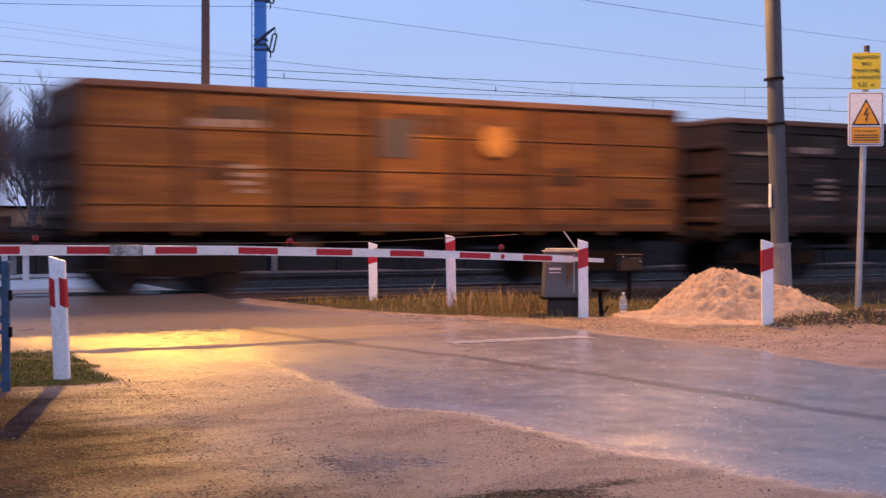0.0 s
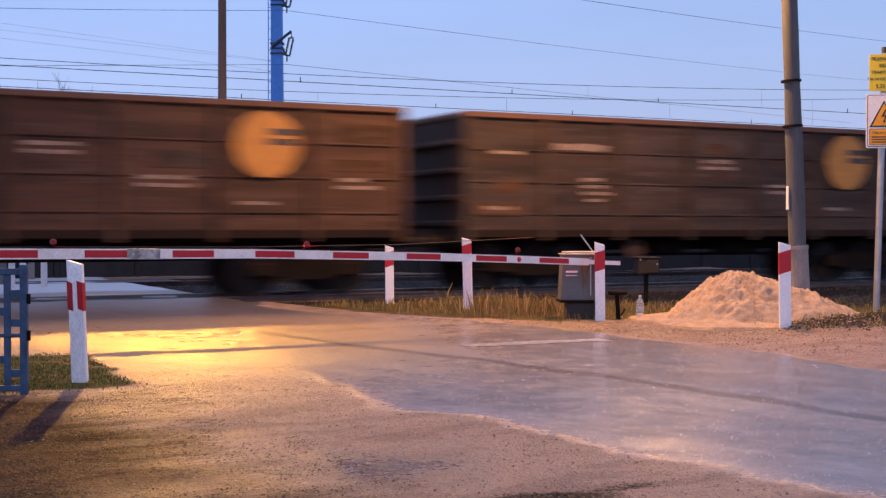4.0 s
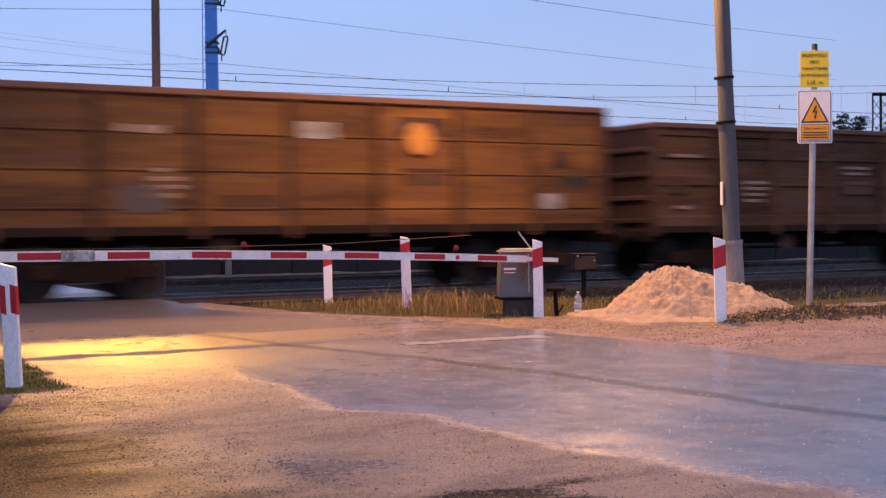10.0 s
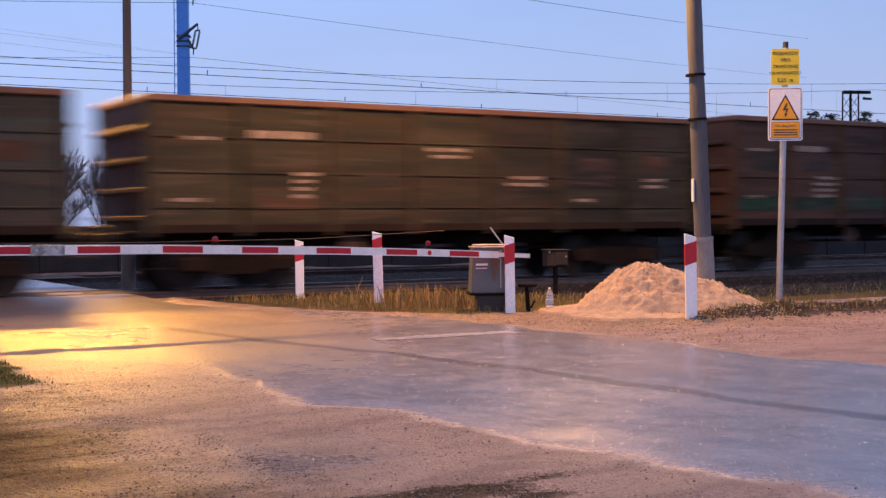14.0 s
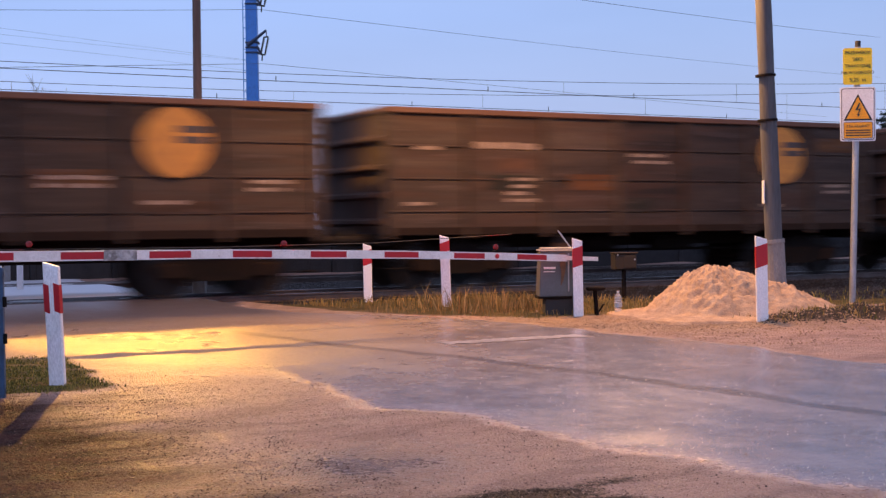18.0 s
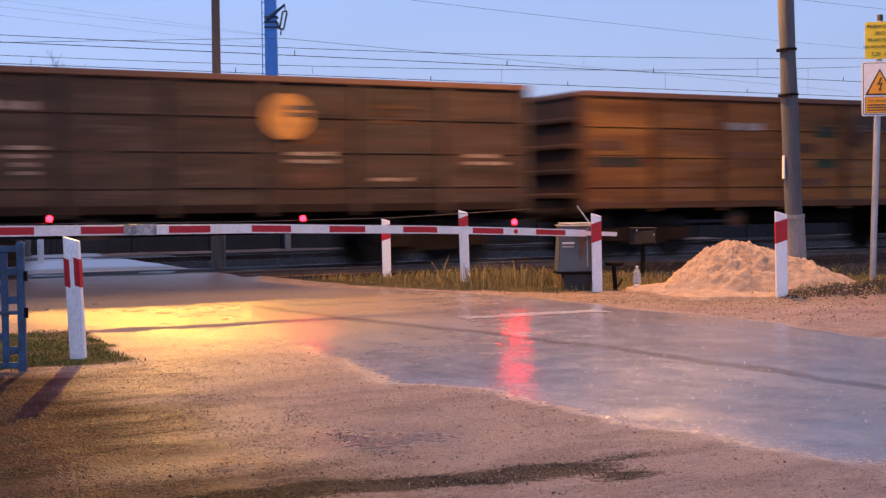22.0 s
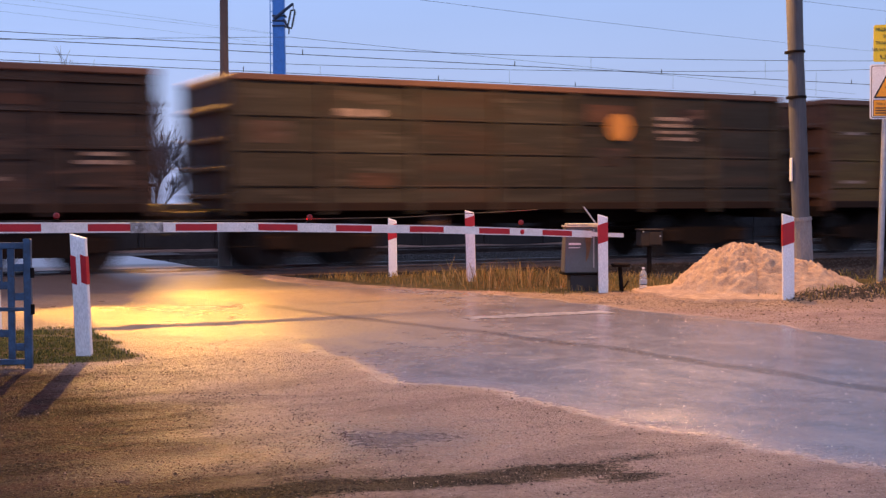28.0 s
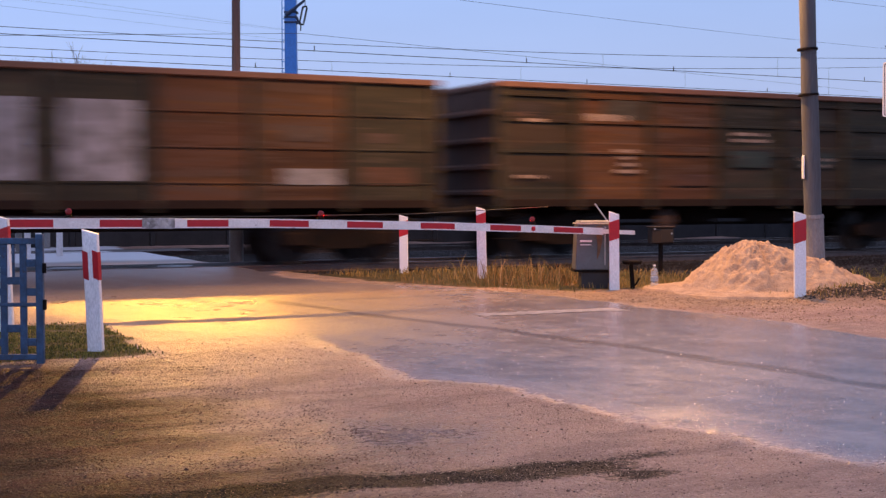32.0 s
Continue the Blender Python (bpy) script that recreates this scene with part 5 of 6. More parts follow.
def pine(place, height, seed):
    r = random.Random(seed)
    t = empty("pine_tree", pose(*place))
    part("trunk", rod(bmesh.new(), (0, 0, -0.3), (0, 0, height * 0.97), height * 0.016, 0.03, 8), BARK, t)
    vs, fs = [], []
    z = height * 0.3
    while z < height:
        f = (height - z) / (height * 0.7)
        reach = height * 0.22 * (0.25 + 0.75 * f ** 0.8) * r.uniform(0.7, 1.15)
        for _ in range(r.randint(4, 6)):
            a = r.uniform(0, 6.28)
            for k in range(9):
                d = reach * (k + 1) / 9
                cx, cy, cz = d * math.cos(a), d * math.sin(a), z - 0.18 * d + 0.04 * d * d
                for _ in range(5):
                    o = len(vs)
                    w = r.uniform(0.12, 0.3) * (0.6 + 0.5 * f)
                    p = Vector((cx + r.gauss(0, 0.16), cy + r.gauss(0, 0.16), cz + r.gauss(0, 0.12)))
                    n1 = Vector((r.gauss(0, 1), r.gauss(0, 1), r.gauss(0, 0.5))).normalized() * w
                    n2 = n1.cross(Vector((r.gauss(0, 1), r.gauss(0, 1), r.gauss(0, 1)))).normalized() * w * 0.35
                    vs += [tuple(p + n1), tuple(p + n2), tuple(p - n1), tuple(p - n2)]
                    fs.append((o, o + 1, o + 2, o + 3))
        z += height * 0.045 * r.uniform(0.8, 1.2)
    ob = sheet_mesh("crown", vs, fs, NEEDLES)
    ob.parent = t
    return tagged(t, "dark pine tree far along the railway line", "tree", "pine trees along the line")


for i, (x, y, h) in enumerate(((41.5, 120, 11.4), (44.0, 122, 11.8), (46.8, 121, 12.0), (39.6, 123, 9.6), (49.4, 124, 11.0), (52.5, 126, 12.2), (30.2, 128, 9.0), (31.6, 130, 9.6), (33.0, 129, 9.2), (56, 125, 12.5), (60, 128, 12))):
    pine((x, y, 0), h, 60 + i)

# ---- train ----
WAGON_PITCH, BODY = 14.04, 12.8
TOP, SILL = 3.53, 1.22
BAYS = 7


def paint(name, base, second, third=None, rough=0.6, cut=0.6):
    """Weathered wagon paint: every bay has its own tone, with long streaks of dirt, rust patches and scuffs."""
    base, second = (tuple(k * c for k, c in zip((0.40, 0.385, 0.365), x)) for x in (base, second))
    m = mat(name, base, tuple(0.62 * c for c in second), 0.85, 0.8, rough, 0.0, 0.35, 28, stretch=(0.55, 1, 3.6), rnd=0.3, spec=0.25, third=third, third_scale=1.5, third_cut=cut - 0.05)
    nt = m.node_tree
    bsdf = nt.nodes["Principled BSDF"]
    last = bsdf.inputs["Base Color"].links[0].from_socket
    info = next(n for n in nt.nodes if n.type == "OBJECT_INFO")
    where = next(n for n in nt.nodes if n.type == "VECT_MATH")
    # rust, in broad soft patches, on some bays more than on others
    rust = nt.nodes.new("ShaderNodeTexNoise")
    rust.inputs["Scale"].default_value, rust.inputs["Detail"].default_value = 1.3, 5
    shift = nt.nodes.new("ShaderNodeVectorMath")
    shift.inputs[1].default_value = (11.3, 4.7, 2.9)
    nt.links.new(where.outputs[0], shift.inputs[0])
    nt.links.new(shift.outputs[0], rust.inputs["Vector"])
    hashed = nt.nodes.new("ShaderNodeMath")
    hashed.operation = "MULTIPLY"
    hashed.inputs[1].default_value = 17.31
    frac = nt.nodes.new("ShaderNodeMath")
    frac.operation = "FRACT"
    nt.links.new(info.outputs["Random"], hashed.inputs[0])
    nt.links.new(hashed.outputs[0], frac.inputs[0])
    push = nt.nodes.new("ShaderNodeMapRange")
    push.inputs["To Min"].default_value, push.inputs["To Max"].default_value = -0.12, 0.08
    nt.links.new(frac.outputs[0], push.inputs[0])
    total = nt.nodes.new("ShaderNodeMath")
    nt.links.new(rust.outputs[0], total.inputs[0])
    nt.links.new(push.outputs[0], total.inputs[1])
    ramp = nt.nodes.new("ShaderNodeMapRange")
    ramp.inputs["From Min"].default_value, ramp.inputs["From Max"].default_value, ramp.inputs["To Max"].default_value = 0.48, 0.62, 0.42
    nt.links.new(total.outputs[0], ramp.inputs[0])
    stain = nt.nodes.new("ShaderNodeMixRGB")
    stain.inputs[2].default_value = (0.03 + 0.55 * base[0], 0.014 + 0.38 * base[1], 0.008 + 0.3 * base[2], 1)
    nt.links.new(ramp.outputs[0], stain.inputs[0])
    nt.links.new(last, stain.inputs[1])
    nt.links.new(stain.outputs[0], bsdf.inputs["Base Color"])
    return m


OCHRE = paint("ochre_wagon_paint", (0.42, 0.21, 0.05), (0.27, 0.125, 0.04), (0.10, 0.05, 0.03))
ORANGE = paint("orange_wagon_paint", (0.5, 0.22, 0.045), (0.36, 0.14, 0.04), (0.16, 0.07, 0.03))
OLIVE = paint("olive_wagon_paint", (0.27, 0.185, 0.055), (0.19, 0.125, 0.05), (0.09, 0.055, 0.03))
RUST_OCHRE = paint("rusted_ochre_paint", (0.25, 0.12, 0.042), (0.16, 0.075, 0.035), (0.07, 0.04, 0.025), 0.7, 0.54)
BROWN = paint("brown_wagon_paint", (0.205, 0.108, 0.062), (0.14, 0.074, 0.046), (0.07, 0.04, 0.03))
GREYBROWN = paint("grey_brown_wagon_paint", (0.15, 0.108, 0.082), (0.11, 0.077, 0.06), (0.06, 0.042, 0.035))
DARKGREY = paint("dark_wagon_paint", (0.09, 0.07, 0.06), (0.06, 0.048, 0.043), (0.075, 0.045, 0.032))
OLDGREEN = paint("faded_green_wagon_paint", (0.095, 0.085, 0.045), (0.065, 0.06, 0.036), (0.05, 0.04, 0.025))
MOSS = paint("grey_green_wagon_paint", (0.10, 0.092, 0.065), (0.075, 0.065, 0.045), (0.05, 0.042, 0.03))
TEAL = paint("dark_teal_wagon_paint", (0.07, 0.11, 0.10), (0.065, 0.075, 0.062), (0.04, 0.035, 0.03))
PALE = paint("pale_scuffed_wagon_paint", (0.36, 0.32, 0.28), (0.2, 0.165, 0.13), (0.10, 0.075, 0.055), 0.7, 0.52)
GREEN = paint("bottle_green_panel_paint", (0.035, 0.13, 0.06), (0.03, 0.085, 0.045), (0.05, 0.045, 0.03))
MARK_WHITE = mat("stencil_white", (0.34, 0.26, 0.20), (0.17, 0.115, 0.085), 14, 0.8, 0.6, 0, 0, 60)
MARK_PALE = mat("pale_sticker", (0.28, 0.28, 0.3), (0.12, 0.115, 0.115), 4, 0.9, 0.6, 0, 0, 60)
MARK_YELLOW = mat("logo_yellow", (0.5, 0.23, 0.03), (0.26, 0.11, 0.03), 6, 0.5, 0.55, 0, 0, 60)
MARK_PINK = mat("graffiti_pink", (0.42, 0.28, 0.26), (0.3, 0.2, 0.19), 4, 0.6, 0.6, 0, 0, 60)
MARK_DARK = mat("dark_patch", (0.06, 0.045, 0.045), (0.045, 0.04, 0.04), 5, 0.5, 0.7, 0, 0, 50)
MARK_BLUE = mat("blue_sticker", (0.06, 0.08, 0.16), (0.05, 0.05, 0.1), 5, 0.5, 0.6, 0, 0, 50)
GRIME = mat("oily_grime", (0.016, 0.011, 0.009), (0.028, 0.017, 0.012), 3, 0.6, 0.9, 0, 0.3, 40, spec=0.1)
END_RUST = mat("rusty_end_plate", (0.07, 0.031, 0.016), (0.032, 0.015, 0.009), 3, 0.7, 0.8, 0, 0.3, 40, rnd=0.4)
WHEEL = mat("wheel_steel", (0.02, 0.015, 0.012), (0.012, 0.01, 0.009), 4, 0.5, 0.6, 0.4, 0.3, 40)


def panel_mesh(kind):
    """One bay of a side wall, 1 wide, drawn out with its pressed seams."""
    bm = bmesh.new()
    h = TOP - SILL - 0.12
    if kind == "seam":
        prof = [(0, 0)]
        for f in (0.13, 0.42, 0.71):
            z = h * f
            prof += [(0, z - 0.035), (0.022, z - 0.02), (0.022, z + 0.004), (-0.012, z + 0.012), (-0.012, z + 0.03), (0, z + 0.04)]
        prof += [(0, h)]
    else:
        prof = [(0, 0)]
        for z0, z1 in ((0.10, 0.42), (0.52, 0.70), (0.78, 0.93)):
            prof += [(0, h * z0 - 0.02), (0.05, h * z0 + 0.02), (0.05, h * z1 - 0.02), (-0.012, h * z1), (-0.012, h * z1 + 0.04), (0, h * z1 + 0.05)]
        prof += [(0, h)]
    rows = [[(x, y, SILL + z) for y, z in prof] for x in (0, 1)]
    v = [[bm.verts.new(p) for p in r] for r in rows]
    for i in range(len(prof) - 1):
        bm.faces.new((v[0][i], v[1][i], v[1][i + 1], v[0][i + 1]))
    geo = bmesh.ops.extrude_face_region(bm, geom=list(bm.faces))
    bmesh.ops.translate(bm, vec=(0, 0.06, 0), verts=[e for e in geo["geom"] if isinstance(e, bmesh.types.BMVert)])
    bmesh.ops.recalc_face_normals(bm, faces=bm.faces)
    return bm


POST_X = [0.09 + (BODY - 0.18) * k / BAYS for k in range(BAYS + 1)]
HALF = 1.43


def bogie(parent, x):
    b = part("bogie", prism(bmesh.new(), [(x - 1.25, 0.62), (x - 1.1, 0.42), (x - 0.7, 0.40), (x - 0.45, 0.30), (x + 0.45, 0.30), (x + 0.7, 0.40), (x + 1.1, 0.42), (x + 1.25, 0.62),
                                          (x + 0.6, 0.72), (x + 0.3, 0.9), (x - 0.3, 0.9), (x - 0.6, 0.72)], -1.08, -0.96), DARK_IRON, parent, "heavy dark cast bogie")
    bm = bmesh.new()
    prism(bm, [(x - 1.25, 0.62), (x - 1.1, 0.42), (x - 0.7, 0.40), (x - 0.45, 0.30), (x + 0.45, 0.30), (x + 0.7, 0.40), (x + 1.1, 0.42), (x + 1.25, 0.62),
               (x + 0.6, 0.72), (x + 0.3, 0.9), (x - 0.3, 0.9), (x - 0.6, 0.72)], 0.96, 1.08)
    part("side_frame", bm, DARK_IRON, b)
    part("bolster", newbox(x - 0.22, x + 0.22, -1.0, 1.0, 0.62, 0.98, bevel=0.03), DARK_IRON, b)
    for dx in (-0.9, 0.9):
        part("axle", rod(bmesh.new(), (x + dx, -1.05, 0.46), (x + dx, 1.05, 0.46), 0.08, n=10), DARK_IRON, b)
        for y in (-0.75, 0.75):
            bm = bmesh.new()
            o = math.copysign(1, y)
            ring = lambda r, yy: [(x + dx + r * math.cos(t), yy, 0.46 + r * math.sin(t)) for t in [2 * math.pi * i / 28 for i in range(28)]]
            loft(bm, [ring(0.12, y + o * 0.06), ring(0.38, y + o * 0.03), ring(0.4, y + o * 0.065), ring(0.46, y + o * 0.065), ring(0.465, y - o * 0.04),
                      ring(0.49, y - o * 0.055), ring(0.49, y - o * 0.07), ring(0.4, y - o * 0.065), ring(0.12, y - o * 0.06)])
            bmesh.ops.recalc_face_normals(bm, faces=bm.faces)
            part("wheel", bm, WHEEL, b, "solid steel wheel")
        part("axle_box", newbox(x + dx - 0.15, x + dx + 0.15, -1.14, -0.98, 0.34, 0.62, bevel=0.04), GRIME, b)
        bm = bmesh.new()
        for k in range(5):
            rod(bm, (x + dx * 0.28, -1.02, 0.42 + 0.05 * k), (x + dx * 0.28, -1.02, 0.45 + 0.05 * k), 0.09, n=10)
        part("spring", bm, DARK_IRON, b)
    return b


def build_wagon(kind):
    w = empty("open_wagon")
    bay = (BODY - 0.18) / BAYS
    pm = None
    for side in (-1, 1):
        for k in range(BAYS):
            if pm is None:
                ob = part("side_panel", panel_mesh(kind), OCHRE, w)
                pm = ob.data
            else:
                ob = new("side_panel", pm)
                ob.parent = w
            m = Matrix.Translation((POST_X[k] if side < 0 else POST_X[k + 1], side * (HALF - 0.05), 0)) @ Matrix.Diagonal((bay, 1, 1, 1))
            if side > 0:
                m = m @ Matrix.Rotation(math.pi, 4, "Z")
            ob.matrix_local = m
        # top rail, sill, uprights
        y0, y1 = sorted((side * (HALF + 0.035), side * (HALF - 0.1)))
        part("top_rail", newbox(0, BODY, y0, y1, TOP - 0.12, TOP, bevel=0.02), CAP_RUST, w, "rusty capping rail")
        y0, y1 = sorted((side * (HALF + 0.02), side * (HALF - 0.12)))
        part("sill", newbox(0.02, BODY - 0.02, y0, y1, SILL - 0.16, SILL, bevel=0.015), RUSTY, w)
        for x in POST_X:
            y0, y1 = sorted((side * (HALF + 0.03), side * (HALF - 0.06)))
            wd = 0.085 if 0.5 < x < BODY - 0.5 else 0.09
            bm = bmesh.new()
            loft(bm, [[(x - wd * e, y0 if side < 0 else y1, z), (x + wd * e, y0 if side < 0 else y1, z), (x + wd, y1 if side < 0 else y0, z), (x - wd, y1 if side < 0 else y0, z)]
                      for e, z in ((0.7, SILL - 0.22), (0.8, SILL), (0.75, TOP - 0.12))])
            bmesh.ops.recalc_face_normals(bm, faces=bm.faces)
            part("upright", bm, RUSTY, w)
    for x, d in ((0.0, 1), (BODY, -1)):
        x0, x1 = sorted((x + d * 0.04, x + d * 0.10))
        part("end_wall", newbox(x0, x1, -HALF + 0.11, HALF - 0.11, SILL - 0.12, TOP - 0.13, bevel=0.005), OCHRE, w, "rusty end wall")
        x0, x1 = sorted((x - d * 0.02, x + d * 0.12))
        part("end_rail", newbox(x0, x1, -HALF + 0.105, HALF - 0.105, TOP - 0.125, TOP - 0.005, bevel=0.02), CAP_RUST, w)
        for f in (0.05, 0.27, 0.5, 0.74):
            z = SILL + (TOP - SILL) * f
            bm = loft(bmesh.new(), [[(x + d * 0.05, yy, z - 0.08), (x - d * 0.08, yy, z - 0.03), (x - d * 0.08, yy, z + 0.03), (x + d * 0.05, yy, z + 0.08)] for yy in (-HALF + 0.12, HALF - 0.12)])
            bmesh.ops.recalc_face_normals(bm, faces=bm.faces)
            part("end_rib", bm, END_RUST, w)
        part("headstock", newbox(min(x, x + d * 0.2), max(x, x + d * 0.2), -HALF + 0.13, HALF - 0.13, 0.86, SILL - 0.125, bevel=0.02), DARK_IRON, w)
        for y in (-0.88, 0.88):
            bf = part("buffer", rod(bmesh.new(), (x - d * 0.005, y, 1.0), (x - d * 0.36, y, 1.0), 0.12, 0.1, 14), DARK_IRON, w)
            part("buffer_plate", rod(bmesh.new(), (x - d * 0.36, y, 1.0), (x - d * 0.60, y, 1.0), 0.07, n=10), WHEEL, bf)
            part("buffer_face", rod(bmesh.new(), (x - d * 0.565, y, 1.0), (x - d * 0.605, y, 1.0), 0.23, n=18), WHEEL, bf)
        part("coupling", rod(bmesh.new(), (x, 0, 0.98), (x - d * 0.6, 0, 0.92), 0.05, n=8), DARK_IRON, w)
        part("brake_hose", rod(bmesh.new(), (x - d * 0.02, 0.4, 0.9), (x - d * 0.5, 0.3, 0.6), 0.03, n=8), BLACK, w)
        part("step", newbox(min(x + d * 0.1, x + d * 0.5), max(x + d * 0.1, x + d * 0.5), -HALF + 0.02, -HALF + 0.25, 0.42, 0.45, bevel=0.006), DARK_IRON, w)
        for e in (0.12, 0.48):
            part("step_hanger", rod(bmesh.new(), (x + d * e, -HALF + 0.05, 0.45), (x + d * e, -HALF + 0.05, SILL - 0.1), 0.014, n=6), DARK_IRON, w)
        part("hand_rail", rod(bmesh.new(), (x - d * 0.05, -HALF + 0.2, 1.2), (x - d * 0.05, -HALF + 0.2, 2.2), 0.014, n=6), RUSTY, w)
    part("floor", newbox(0.06, BODY - 0.06, -HALF + 0.13, HALF - 0.13, SILL - 0.14, SILL - 0.02), DARK_IRON, w)
    part("centre_beam", newbox(0.2, BODY - 0.2, -0.2, 0.2, 0.78, SILL - 0.15, bevel=0.01), DARK_IRON, w)
    part("brake_cylinder", rod(bmesh.new(), (5.2, -0.45, 0.85), (6.0, -0.45, 0.85), 0.2, n=14), DARK_IRON, w)
    part("air_tank", rod(bmesh.new(), (7.0, -0.5, 0.82), (8.1, -0.5, 0.82), 0.17, n=14), DARK_IRON, w)
    part("brake_rod", rod(bmesh.new(), (3.0, -0.3, 0.68), (9.8, -0.3, 0.68), 0.03, n=6), DARK_IRON, w)
    part("brake_wheel", rod(bmesh.new(), (4.2, -1.22, 0.82), (4.2, -1.26, 0.82), 0.2, n=18), RUSTY, w, "brake changeover wheel")
    bogie(w, 1.9)
    bogie(w, BODY - 1.9)
    return w


def panel_mark(parent, name, x0, x1, z0, z1, material, label=""):
    y = HALF - 0.05 + 0.014
    bm = newbox(x0, x1, -y, -y + 0.004, z0, z1)
    return part(name, bm, material, parent, label)


def circle_logo(parent, x, z, r, material, slot=True):
    y = HALF + 0.034
    bm = prism(bmesh.new(), [(x + r * math.cos(a), z + r * math.sin(a)) for a in [2 * math.pi * i / 32 for i in range(32)]], -y - 0.004, -y)
    bmesh.ops.recalc_face_normals(bm, faces=bm.faces)
    lg = part("round_mark", bm, material, parent, "round painted operator mark as a plain disc")
    if slot:
        for dz in (0.28, -0.02):
            bm = newbox(x + r * 0.05, x + r * 0.92, -y - 0.008, -y - 0.006, z + dz * r, z + (dz + 0.2) * r)
            part("bar", bm, MARK_DARK, lg)


# number along the train: side type, body paint, frame paint, marks, label


